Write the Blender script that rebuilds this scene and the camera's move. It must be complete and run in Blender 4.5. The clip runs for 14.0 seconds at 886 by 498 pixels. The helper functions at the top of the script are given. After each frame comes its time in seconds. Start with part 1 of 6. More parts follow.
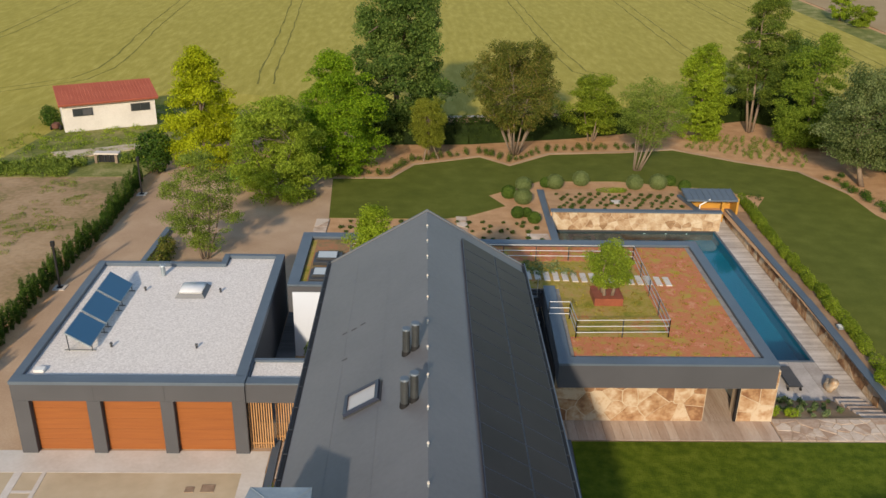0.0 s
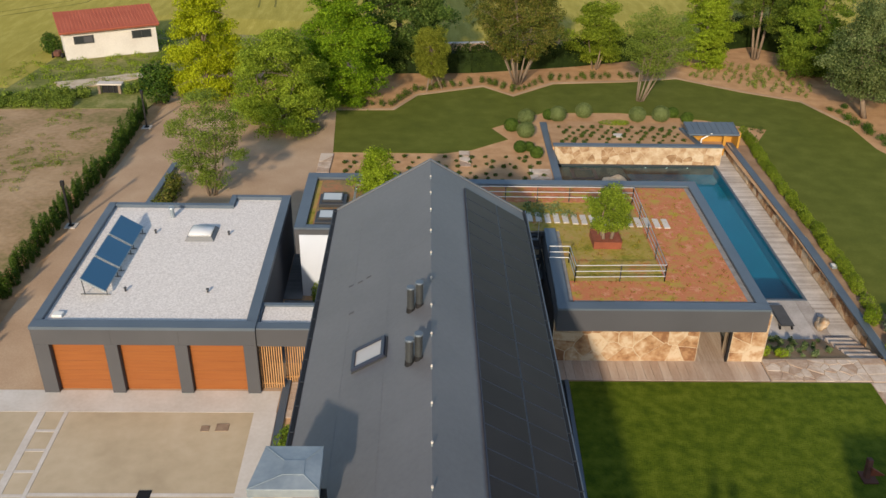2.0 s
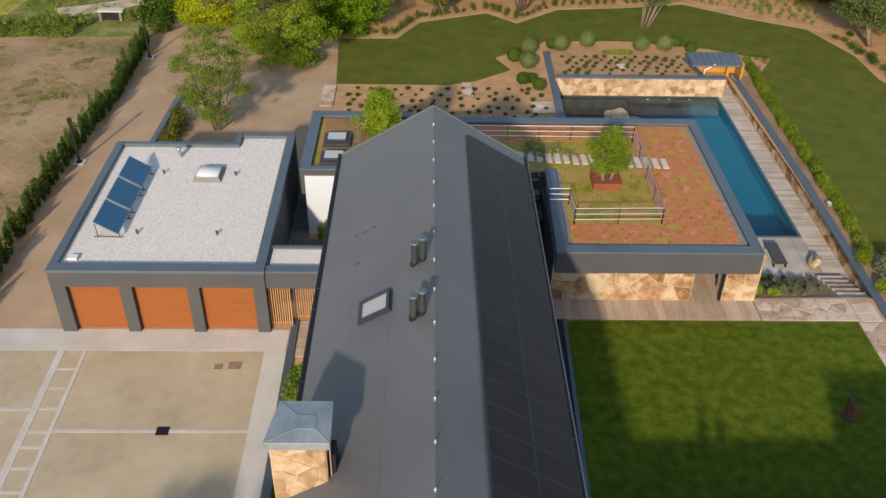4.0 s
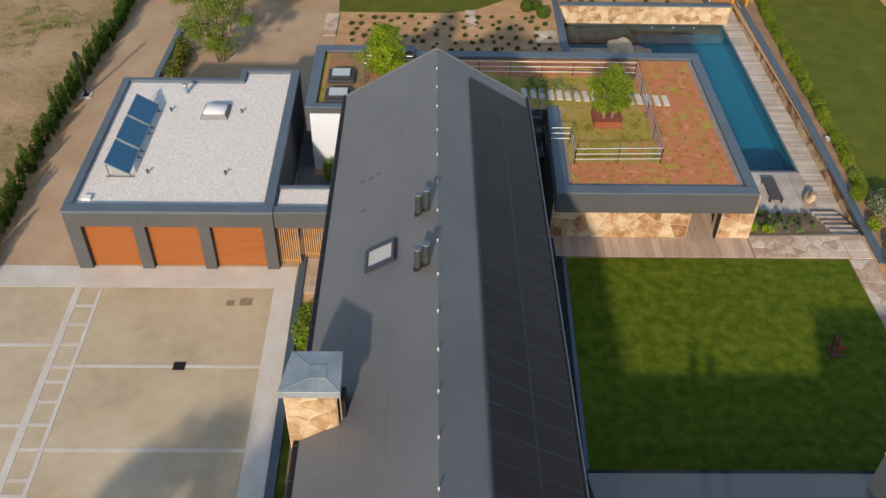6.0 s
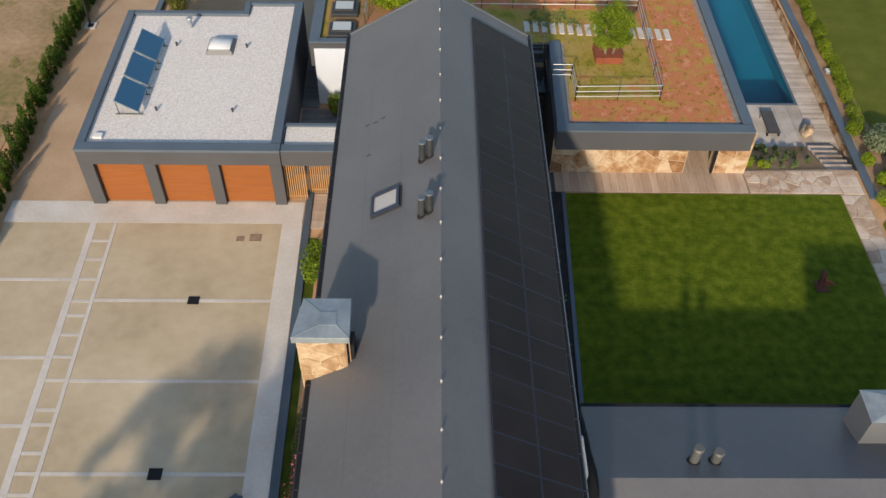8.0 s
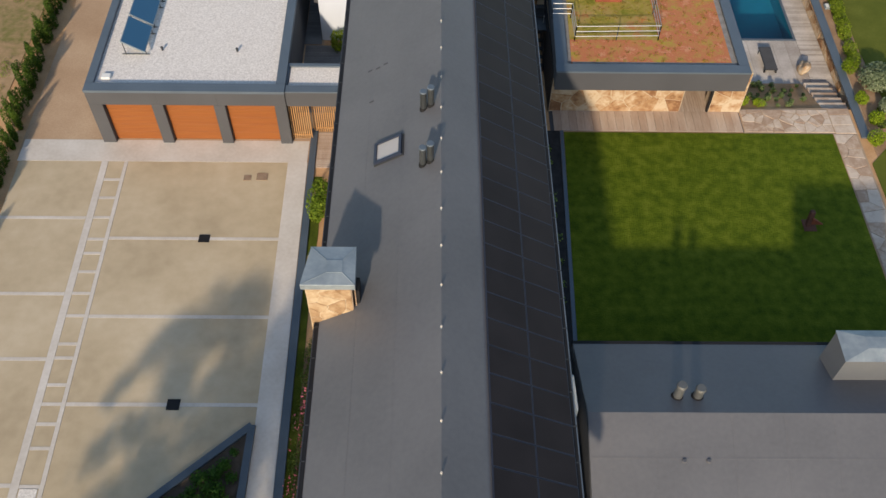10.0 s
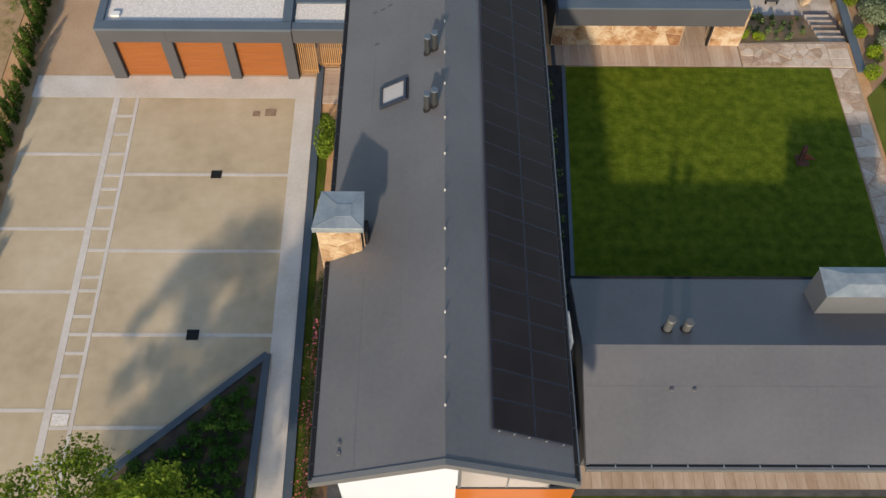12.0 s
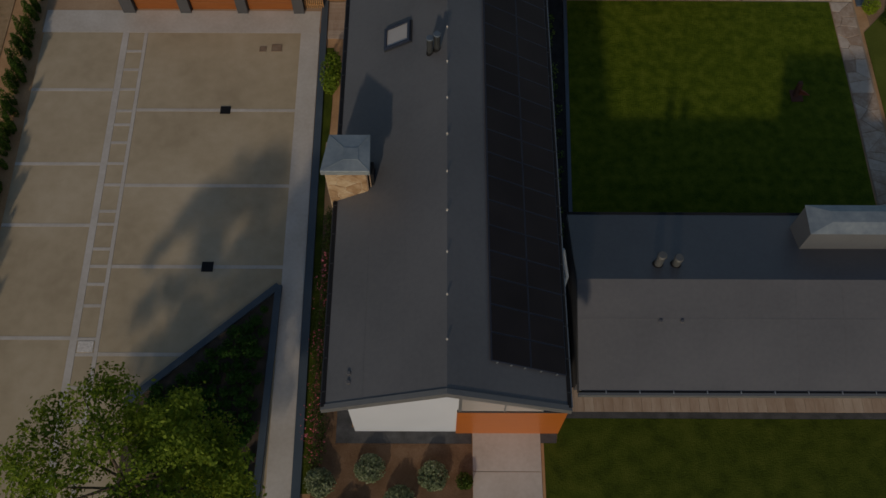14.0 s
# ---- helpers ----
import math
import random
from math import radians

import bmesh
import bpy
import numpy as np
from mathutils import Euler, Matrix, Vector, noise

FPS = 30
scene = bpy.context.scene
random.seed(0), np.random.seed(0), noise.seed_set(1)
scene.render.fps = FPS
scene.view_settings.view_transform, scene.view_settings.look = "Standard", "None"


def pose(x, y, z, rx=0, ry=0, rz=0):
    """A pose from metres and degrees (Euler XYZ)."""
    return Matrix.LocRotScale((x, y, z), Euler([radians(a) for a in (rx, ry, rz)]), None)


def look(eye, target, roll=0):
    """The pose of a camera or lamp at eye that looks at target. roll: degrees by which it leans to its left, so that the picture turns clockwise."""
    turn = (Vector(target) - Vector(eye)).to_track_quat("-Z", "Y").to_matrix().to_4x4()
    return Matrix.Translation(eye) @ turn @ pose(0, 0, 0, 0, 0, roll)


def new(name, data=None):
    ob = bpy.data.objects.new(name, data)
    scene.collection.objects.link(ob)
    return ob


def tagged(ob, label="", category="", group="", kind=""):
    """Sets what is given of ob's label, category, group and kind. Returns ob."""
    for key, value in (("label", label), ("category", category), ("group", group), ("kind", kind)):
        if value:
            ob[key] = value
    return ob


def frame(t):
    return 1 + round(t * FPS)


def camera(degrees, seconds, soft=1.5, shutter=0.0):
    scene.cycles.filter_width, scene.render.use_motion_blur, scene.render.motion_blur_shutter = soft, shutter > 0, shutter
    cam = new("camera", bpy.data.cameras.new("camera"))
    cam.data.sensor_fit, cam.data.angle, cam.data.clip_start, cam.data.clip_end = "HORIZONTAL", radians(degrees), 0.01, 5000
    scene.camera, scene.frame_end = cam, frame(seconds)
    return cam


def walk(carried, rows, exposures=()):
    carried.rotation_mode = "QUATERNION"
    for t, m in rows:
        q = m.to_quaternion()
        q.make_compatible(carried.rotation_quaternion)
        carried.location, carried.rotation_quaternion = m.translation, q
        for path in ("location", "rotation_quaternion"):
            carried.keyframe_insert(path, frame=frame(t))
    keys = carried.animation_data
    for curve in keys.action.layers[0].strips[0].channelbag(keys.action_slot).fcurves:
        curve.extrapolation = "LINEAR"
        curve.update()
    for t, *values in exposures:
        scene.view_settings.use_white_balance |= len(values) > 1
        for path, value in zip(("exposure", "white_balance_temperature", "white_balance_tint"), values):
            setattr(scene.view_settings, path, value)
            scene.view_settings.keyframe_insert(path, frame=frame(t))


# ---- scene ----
cam = camera(53.1, 14.0)
PATH = [
    (0, (-0.225, -31.823, 24.09), (-0.177, -29.998, 23.273), 1.2),
    (0.5, (-0.244, -31.869, 24.541), (-0.197, -30.064, 23.681), 1.2),
    (1, (-0.245, -31.885, 25.005), (-0.199, -30.103, 24.099), 1.2),
    (1.5, (-0.245, -31.975, 25.495), (-0.2, -30.215, 24.547), 1.2),
    (2, (-0.262, -32.011, 25.972), (-0.219, -30.275, 24.978), 1.2),
    (2.5, (-0.272, -32.022, 26.418), (-0.229, -30.311, 25.383), 1.2),
    (3, (-0.276, -32.06, 26.914), (-0.235, -30.376, 25.835), 1.2),
    (5.5, (-0.286, -32.156, 29.254), (-0.252, -30.622, 27.97), 1.2),
    (6, (-0.305, -32.174, 29.744), (-0.273, -30.675, 28.421), 1.2),
    (6.5, (-0.315, -32.181, 30.223), (-0.284, -30.716, 28.861), 1.2),
    (7, (-0.337, -32.204, 30.7), (-0.307, -30.776, 29.3), 1.2),
    (7.5, (-0.339, -32.188, 31.166), (-0.311, -30.795, 29.73), 1.2),
    (8, (-0.33, -32.215, 31.689), (-0.303, -30.861, 30.218), 1.2),
    (10.5, (-0.265, -32.314, 34.139), (-0.246, -31.148, 32.514), 1.1),
    (11, (-0.254, -32.324, 34.67), (-0.238, -31.2, 33.016), 0.9),
    (11.5, (-0.285, -32.327, 35.147), (-0.269, -31.243, 33.466), 0.9),
    (12, (-0.281, -32.373, 35.637), (-0.267, -31.331, 33.93), 0.9),
    (12.5, (-0.278, -32.332, 36.157), (-0.265, -31.333, 34.425), 0.9),
    (13, (-0.232, -32.353, 36.625), (-0.222, -31.395, 34.869), 0.7),
    (13.5, (-0.224, -32.377, 37.088), (-0.217, -31.46, 35.311), 0.6),
    (14, (-0.237, -32.383, 37.61), (-0.231, -31.511, 35.81), 0.6),
]
walk(cam, [(t, look(eye, target, roll)) for t, eye, target, roll in PATH],
     exposures=[(0.0, 0.03), (3.0, 0.08), (12.6, 0.05), (13.0, -0.12), (13.5, -0.84), (13.8, -1.36), (14.0, -1.76)])

# ---- light ----
SUN_DIR = Vector((0.56, 2.22, -1.0)).normalized()
world = bpy.data.worlds.new("sky")
scene.world = world
world.use_nodes = True
wn = world.node_tree
sky = wn.nodes.new("ShaderNodeTexSky")
sky.sky_type, sky.sun_disc = "NISHITA", False
sky.sun_elevation = math.asin(-SUN_DIR.z)
sky.sun_rotation = math.atan2(-SUN_DIR.x, -SUN_DIR.y)
sky.dust_density, sky.air_density = 0.8, 1.2
wn.links.new(sky.outputs[0], wn.nodes["Background"].inputs[0])
wn.nodes["Background"].inputs[1].default_value = 0.16
sun = new("sun", bpy.data.lights.new("sun", "SUN"))
sun.data.energy, sun.data.angle, sun.data.color = 4.4, radians(2.2), (1.0, 0.825, 0.615)
sun.rotation_mode = "QUATERNION"
sun.rotation_quaternion = SUN_DIR.to_track_quat("-Z", "Y")
sun.location = (-20, -60, 60)


# ---- materials ----
def surface(name, colors, scale=1.0, fine=12.0, rough=0.8, metal=0.0, bump=0.2, vary=0.0, stretch=None, spec=0.5, contrast=1.0, bump_dist=0.02, island=False, streak=None):
    """A procedural surface: two to three colours mixed by noise at two scales, with fine relief; vary: spread from piece to piece;
    streak: scale along x and y, and weight, of a third, stretched noise."""
    m = bpy.data.materials.new(name)
    m.use_nodes = True
    nt = m.node_tree
    N, L = nt.nodes, nt.links
    bsdf = N["Principled BSDF"]
    bsdf.inputs["Roughness"].default_value, bsdf.inputs["Metallic"].default_value = rough, metal
    bsdf.inputs["Specular IOR Level"].default_value = spec
    mp = N.new("ShaderNodeMapping")
    geo = N.new("ShaderNodeNewGeometry")
    L.new(geo.outputs["Position"], mp.inputs[0])
    if stretch:
        mp.inputs["Scale"].default_value = stretch
    a = N.new("ShaderNodeTexNoise")
    a.inputs["Scale"].default_value, a.inputs["Detail"].default_value = scale, 6
    b = N.new("ShaderNodeTexNoise")
    b.inputs["Scale"].default_value, b.inputs["Detail"].default_value = fine, 4
    for n in (a, b):
        L.new(mp.outputs[0], n.inputs["Vector"])
    mix = N.new("ShaderNodeMath")
    mix.operation = "MULTIPLY_ADD"
    L.new(b.outputs[0], mix.inputs[0])
    mix.inputs[1].default_value = 0.45
    L.new(a.outputs[0], mix.inputs[2])
    val = mix
    if vary:
        src = geo.outputs["Random Per Island"] if island else N.new("ShaderNodeObjectInfo").outputs["Random"]
        add = N.new("ShaderNodeMath")
        add.operation = "MULTIPLY_ADD"
        L.new(src, add.inputs[0])
        add.inputs[1].default_value = vary
        L.new(mix.outputs[0], add.inputs[2])
        off = N.new("ShaderNodeMath")
        off.operation = "SUBTRACT"
        L.new(add.outputs[0], off.inputs[0])
        off.inputs[1].default_value = vary * 0.5
        val = off
    if streak:
        ms, ns, ad = N.new("ShaderNodeMapping"), N.new("ShaderNodeTexNoise"), N.new("ShaderNodeMath")
        ms.inputs["Scale"].default_value = (streak[0], streak[1], 1)
        L.new(geo.outputs["Position"], ms.inputs[0])
        L.new(ms.outputs[0], ns.inputs["Vector"])
        ns.inputs["Scale"].default_value, ns.inputs["Detail"].default_value = 1.0, 3
        ad.operation = "MULTIPLY_ADD"
        L.new(ns.outputs[0], ad.inputs[0])
        ad.inputs[1].default_value = streak[2]
        L.new(val.outputs[0], ad.inputs[2])
        sub = N.new("ShaderNodeMath")
        sub.operation = "SUBTRACT"
        L.new(ad.outputs[0], sub.inputs[0])
        sub.inputs[1].default_value = streak[2] * 0.5
        val = sub
    ramp = N.new("ShaderNodeValToRGB")
    span = 0.3 / contrast
    stops = ramp.color_ramp.elements
    while len(stops) < len(colors):
        stops.new(0.5)
    for i, c in enumerate(colors):
        stops[i].position = 0.725 - span + 2 * span * i / (len(colors) - 1)
        stops[i].color = (*c, 1)
    L.new(val.outputs[0], ramp.inputs[0])
    L.new(ramp.outputs[0], bsdf.inputs["Base Color"])
    if bump:
        bp = N.new("ShaderNodeBump")
        bp.inputs["Strength"].default_value, bp.inputs["Distance"].default_value = bump, bump_dist
        L.new(b.outputs[0], bp.inputs["Height"])
        L.new(bp.outputs[0], bsdf.inputs["Normal"])
    return m


def glassy(name, color, rough=0.06, spec=0.5):
    m = bpy.data.materials.new(name)
    m.use_nodes = True
    b = m.node_tree.nodes["Principled BSDF"]
    b.inputs["Base Color"].default_value = (*color, 1)
    b.inputs["Roughness"].default_value = rough
    b.inputs["Specular IOR Level"].default_value = spec
    return m


M_soil = surface("soil", [(0.35, 0.19, 0.092), (0.49, 0.288, 0.148), (0.59, 0.37, 0.205)], 0.8, 11, 0.95, bump=0.4, bump_dist=0.03, spec=0.2, contrast=0.9)
M_gravelroad = surface("sandy_gravel", [(0.335, 0.22, 0.137), (0.44, 0.305, 0.20), (0.54, 0.40, 0.275)], 0.25, 14, 0.95, bump=0.4, spec=0.2)
M_plot = surface("bare_plot", [(0.17, 0.155, 0.05), (0.335, 0.225, 0.125), (0.43, 0.30, 0.18)], 0.16, 2.6, 0.95, bump=0.6, bump_dist=0.08, spec=0.2, contrast=1.5)
M_meadow = surface("meadow", [(0.10, 0.125, 0.03), (0.18, 0.19, 0.05), (0.32, 0.28, 0.12)], 0.5, 4, 0.95, bump=0.5, bump_dist=0.08, spec=0.15, contrast=1.3)
M_wheat = surface("wheat", [(0.264, 0.234, 0.042), (0.345, 0.298, 0.06), (0.43, 0.366, 0.09)], 1.3, 6.0, 0.9, bump=0.4, bump_dist=0.10, spec=0.12, contrast=0.72, stretch=(1, 0.24, 1), streak=(0.8, 0.015, 0.2))
M_track = surface("tyre_track", [(0.13, 0.13, 0.03), (0.21, 0.19, 0.05)], 0.5, 3, 0.95, bump=0.6, spec=0.1)
M_stubble = surface("dry_field", [(0.30, 0.22, 0.12), (0.38, 0.29, 0.17)], 0.1, 2, 0.95, bump=0.6, spec=0.1)
M_lawn = surface("mown_lawn", [(0.076, 0.093, 0.014), (0.102, 0.118, 0.018), (0.132, 0.146, 0.026)], 0.7, 9, 0.9, bump=0.3, bump_dist=0.03, spec=0.12, contrast=0.78, streak=(0.10, 0.9, 0.25))
M_turf = surface("courtyard_lawn", [(0.042, 0.072, 0.003), (0.082, 0.115, 0.006), (0.128, 0.158, 0.013)], 1.9, 15, 0.9, bump=0.9, bump_dist=0.05, spec=0.12, contrast=1.15, streak=(0.12, 1.7, 0.34))
# darker green than the courtyard lawn's colour
M_strip = surface("dark_grass", [(0.03, 0.046, 0.004), (0.058, 0.078, 0.007), (0.085, 0.102, 0.012)], 1.4, 16, 0.9, bump=0.6, bump_dist=0.05, spec=0.15, contrast=1.2)
M_concrete = surface("tan_concrete", [(0.36, 0.285, 0.185), (0.475, 0.385, 0.26), (0.56, 0.47, 0.34)], 0.22, 1.6, 0.7, bump=0.04, contrast=0.9, streak=(0.4, 0.3, 0.3))
M_band = surface("pale_concrete", [(0.465, 0.415, 0.362), (0.55, 0.505, 0.458), (0.625, 0.585, 0.545)], 0.5, 6, 0.75, bump=0.08, vary=0.15)
M_kerb = surface("blue_grey_steel", [(0.055, 0.075, 0.10), (0.075, 0.10, 0.13)], 1, 15, 0.5, bump=0.05)
M_cap = surface("blue_grey_coping", [(0.080, 0.106, 0.138), (0.106, 0.136, 0.170)], 0.6, 12, 0.45, bump=0.05)
M_fascia = surface("grey_render", [(0.060, 0.061, 0.068), (0.074, 0.075, 0.083)], 0.5, 20, 0.85, bump=0.1)
M_roof = surface("grey_roof_membrane", [(0.098, 0.099, 0.108), (0.120, 0.121, 0.131), (0.139, 0.139, 0.149)], 0.3, 6, 0.47, bump=0.05)
M_verge = surface("grey_verge_metal", [(0.115, 0.122, 0.132), (0.145, 0.152, 0.162)], 0.8, 14, 0.5, bump=0.03)
M_dark = surface("dark_metal", [(0.03, 0.032, 0.036), (0.045, 0.047, 0.05)], 1, 20, 0.45, bump=0.03)
M_black = surface("black_metal", [(0.010, 0.010, 0.011), (0.017, 0.017, 0.019)], 1, 20, 0.6, bump=0.03, spec=0.25)
M_panel = surface("solar_cell", [(0.017, 0.0145, 0.0165), (0.027, 0.0235, 0.026)], 0.8, 30, 0.38, bump=0.0, vary=0.15, spec=0.1)
M_frame = surface("blue_anodised", [(0.019, 0.025, 0.046), (0.028, 0.037, 0.066)], 1, 10, 0.4, bump=0.0)
M_roofgravel = surface("white_gravel", [(0.46, 0.425, 0.40), (0.68, 0.64, 0.605), (0.86, 0.82, 0.785)], 12.0, 34, 0.9, bump=0.5, bump_dist=0.02, spec=0.2, contrast=0.8)
M_orange = surface("orange_wood", [(0.225, 0.068, 0.013), (0.25, 0.079, 0.0155), (0.275, 0.090, 0.018)], 1.2, 10, 0.5, bump=0.05, vary=0.12, stretch=(0.6, 1, 9))
M_orangepanel = surface("orange_panel", [(0.40, 0.115, 0.02), (0.46, 0.14, 0.028)], 1.2, 10, 0.35, bump=0.03, stretch=(1, 1, 8))
M_golden = surface("golden_timber", [(0.40, 0.20, 0.030), (0.52, 0.275, 0.045)], 1.2, 10, 0.5, bump=0.05, stretch=(1, 1, 8))
M_slat = surface("larch_slat", [(0.36, 0.185, 0.07), (0.47, 0.265, 0.11)], 2, 14, 0.6, bump=0.1, vary=0.3, stretch=(6, 6, 1))
M_white = surface("white_plaster", [(0.52, 0.565, 0.65), (0.57, 0.615, 0.70)], 0.5, 20, 0.85, bump=0.06)
M_cream = surface("cream_plaster", [(0.52, 0.485, 0.45), (0.63, 0.595, 0.555), (0.68, 0.645, 0.605)], 0.4, 8, 0.9, bump=0.1)
M_tile = surface("red_roof_sheet", [(0.34, 0.085, 0.05), (0.42, 0.12, 0.07)], 0.6, 8, 0.75, bump=0.05, vary=0.15, spec=0.2)
M_stone = surface("golden_stone", [(0.21, 0.10, 0.045), (0.34, 0.195, 0.095), (0.43, 0.285, 0.165), (0.53, 0.42, 0.295)], 1.9, 7, 0.85, bump=0.4, vary=0.5, contrast=1.25)
M_chimneystone = surface("cream_stone", [(0.25, 0.145, 0.07), (0.38, 0.25, 0.14), (0.48, 0.36, 0.23), (0.55, 0.45, 0.32)], 1.9, 7, 0.85, bump=0.4, vary=0.5)
M_mortar = surface("pale_mortar", [(0.47, 0.37, 0.255), (0.56, 0.46, 0.335)], 2, 20, 0.95, bump=0.3)
M_joint = surface("tan_joint", [(0.34, 0.245, 0.165), (0.42, 0.315, 0.225)], 2, 18, 0.95, bump=0.3)
M_flag = surface("flagstone", [(0.38, 0.26, 0.18), (0.50, 0.385, 0.295), (0.60, 0.50, 0.41)], 1.6, 8, 0.85, bump=0.25, vary=0.5, contrast=1.3)
M_deck = surface("weathered_deck", [(0.34, 0.30, 0.27), (0.46, 0.42, 0.39), (0.58, 0.54, 0.51)], 0.8, 9, 0.8, bump=0.15, vary=0.5)
M_deckwarm = surface("warm_deck", [(0.36, 0.255, 0.185), (0.44, 0.335, 0.26), (0.52, 0.42, 0.34)], 0.8, 7, 0.8, bump=0.12, vary=0.35, stretch=(3, 0.5, 1))
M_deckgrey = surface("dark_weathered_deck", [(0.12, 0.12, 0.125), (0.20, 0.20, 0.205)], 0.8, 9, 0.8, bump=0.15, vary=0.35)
M_sedum = surface("sedum_red", [(0.37, 0.30, 0.055), (0.45, 0.215, 0.085), (0.47, 0.16, 0.08), (0.55, 0.27, 0.15)], 1.4, 9, 0.95, bump=0.6, bump_dist=0.04, spec=0.15, contrast=1.5)
M_sedumgreen = surface("sedum_green", [(0.19, 0.19, 0.025), (0.31, 0.25, 0.05), (0.37, 0.27, 0.09), (0.45, 0.17, 0.06)], 0.9, 7, 0.95, bump=0.6, bump_dist=0.04, spec=0.15, contrast=1.3)
M_sedumgrey = surface("sedum_dry", [(0.15, 0.14, 0.06), (0.24, 0.17, 0.085), (0.33, 0.17, 0.09), (0.40, 0.16, 0.085)], 1.4, 8, 0.95, bump=0.6, bump_dist=0.04, spec=0.15, contrast=1.3)
M_greygravel = surface("grey_gravel", [(0.17, 0.16, 0.155), (0.30, 0.29, 0.28)], 3, 30, 0.95, bump=0.6)
M_darkgravel = surface("dark_gravel", [(0.04, 0.04, 0.042), (0.12, 0.12, 0.125)], 2, 26, 0.95, bump=0.8)
M_flue = surface("zinc_flue_metal", [(0.10, 0.105, 0.105), (0.145, 0.15, 0.15)], 2, 12, 0.45, metal=0.3, bump=0.02)
M_cowl = surface("grey_cowl_metal", [(0.045, 0.05, 0.053), (0.085, 0.092, 0.096)], 2, 9, 0.38, metal=0.45, bump=0.02)
M_cover = surface("cast_cover", [(0.23, 0.155, 0.105), (0.32, 0.235, 0.165)], 3, 18, 0.7, bump=0.1)
# gravel taken near-black: the gap's darkness is put into its colour
M_channel = surface("gap_gravel", [(0.006, 0.006, 0.007), (0.03, 0.03, 0.032)], 3, 26, 0.95, bump=0.8)
# dark mulch, deepened in colour for the tree's shade on the planter
M_shademulch = surface("shade_toned_mulch", [(0.05, 0.038, 0.028), (0.10, 0.078, 0.06)], 2, 14, 0.95, bump=0.7)
M_mulch = surface("bark_mulch", [(0.12, 0.068, 0.038), (0.175, 0.105, 0.062), (0.24, 0.15, 0.095)], 1.2, 14, 0.95, bump=0.6, bump_dist=0.03, spec=0.15)
M_shedglass = glassy("dark_window_glass", (0.035, 0.04, 0.045), 0.1, 0.5)
M_bedbrown = surface("brown_mulch", [(0.235, 0.145, 0.085), (0.315, 0.20, 0.125), (0.40, 0.27, 0.175)], 1.0, 12, 0.95, bump=0.5, bump_dist=0.03, spec=0.15)
M_rust = surface("dark_rust", [(0.07, 0.028, 0.018), (0.13, 0.05, 0.03)], 3, 16, 0.8, bump=0.15)
M_steel = surface("stainless_steel", [(0.50, 0.495, 0.48), (0.60, 0.595, 0.58)], 2, 20, 0.4, metal=0.75, bump=0.0)
M_galv = surface("weathered_zinc", [(0.20, 0.245, 0.275), (0.285, 0.33, 0.36), (0.38, 0.42, 0.44)], 1.1, 5, 0.5, metal=0.35, bump=0.05)
M_corten = surface("corten_steel", [(0.17, 0.045, 0.02), (0.27, 0.075, 0.035)], 2, 14, 0.8, bump=0.15)
M_pool = surface("pool_lining", [(0.002, 0.12, 0.205), (0.004, 0.15, 0.25)], 0.5, 6, 0.6, bump=0.0)
M_pooldark = surface("dark_pool_stone", [(0.03, 0.033, 0.037), (0.05, 0.054, 0.058)], 0.8, 8, 0.5, bump=0.1)
M_bark = surface("bark", [(0.12, 0.085, 0.06), (0.22, 0.165, 0.12)], 3, 20, 0.9, bump=0.5)
M_barkpale = surface("pale_bark", [(0.16, 0.115, 0.08), (0.25, 0.19, 0.135)], 3, 20, 0.9, bump=0.4)
M_glass = glassy("window_glass", (0.18, 0.27, 0.30), 0.05, 0.8)
# pale base colour stands in for reflections on the panes
M_gableglass = glassy("gable_glass", (0.40, 0.38, 0.37), 0.1, 0.6)
M_skyglass = glassy("skylight_glass", (0.47, 0.51, 0.52), 0.08, 0.6)
# blue raised towards sky tone: the reflected sky sits in the base colour
M_collector = glassy("sky_toned_glass", (0.03, 0.115, 0.22), 0.28, 0.5)
M_dome = surface("acrylic_dome", [(0.68, 0.68, 0.68), (0.77, 0.77, 0.77)], 1, 5, 0.25, bump=0.0)
M_plainwhite = surface("white_paint", [(0.70, 0.69, 0.66), (0.78, 0.77, 0.74)], 1, 10, 0.5, bump=0.0)
M_fabric = surface("grey_mesh_fabric", [(0.055, 0.056, 0.06), (0.08, 0.08, 0.085)], 2, 40, 0.9, bump=0.1)
M_rock = surface("tan_boulder", [(0.34, 0.24, 0.15), (0.52, 0.42, 0.30), (0.62, 0.54, 0.43)], 1.2, 7, 0.9, bump=0.5)
M_lime = surface("lime_paint", [(0.10, 0.42, 0.06), (0.12, 0.48, 0.08)], 2, 10, 0.5, bump=0.0)


def leafy(name, colors):
    """Leaves: a matt surface that lets part of the light through."""
    m = surface(name, [tuple(min(0.9, 1.35 * v) for v in c) for c in colors], 0.5, 3.0, 0.7, bump=0.0, vary=0.56, island=True, spec=0.25)
    N, L = m.node_tree.nodes, m.node_tree.links
    ramp = next(n for n in N if n.type == "VALTORGB")
    thin, mix = N.new("ShaderNodeBsdfTranslucent"), N.new("ShaderNodeMixShader")
    mix.inputs[0].default_value = 0.5
    L.new(ramp.outputs[0], thin.inputs[0])
    L.new(N["Principled BSDF"].outputs[0], mix.inputs[1])
    L.new(thin.outputs[0], mix.inputs[2])
    L.new(mix.outputs[0], N["Material Output"].inputs[0])
    return m


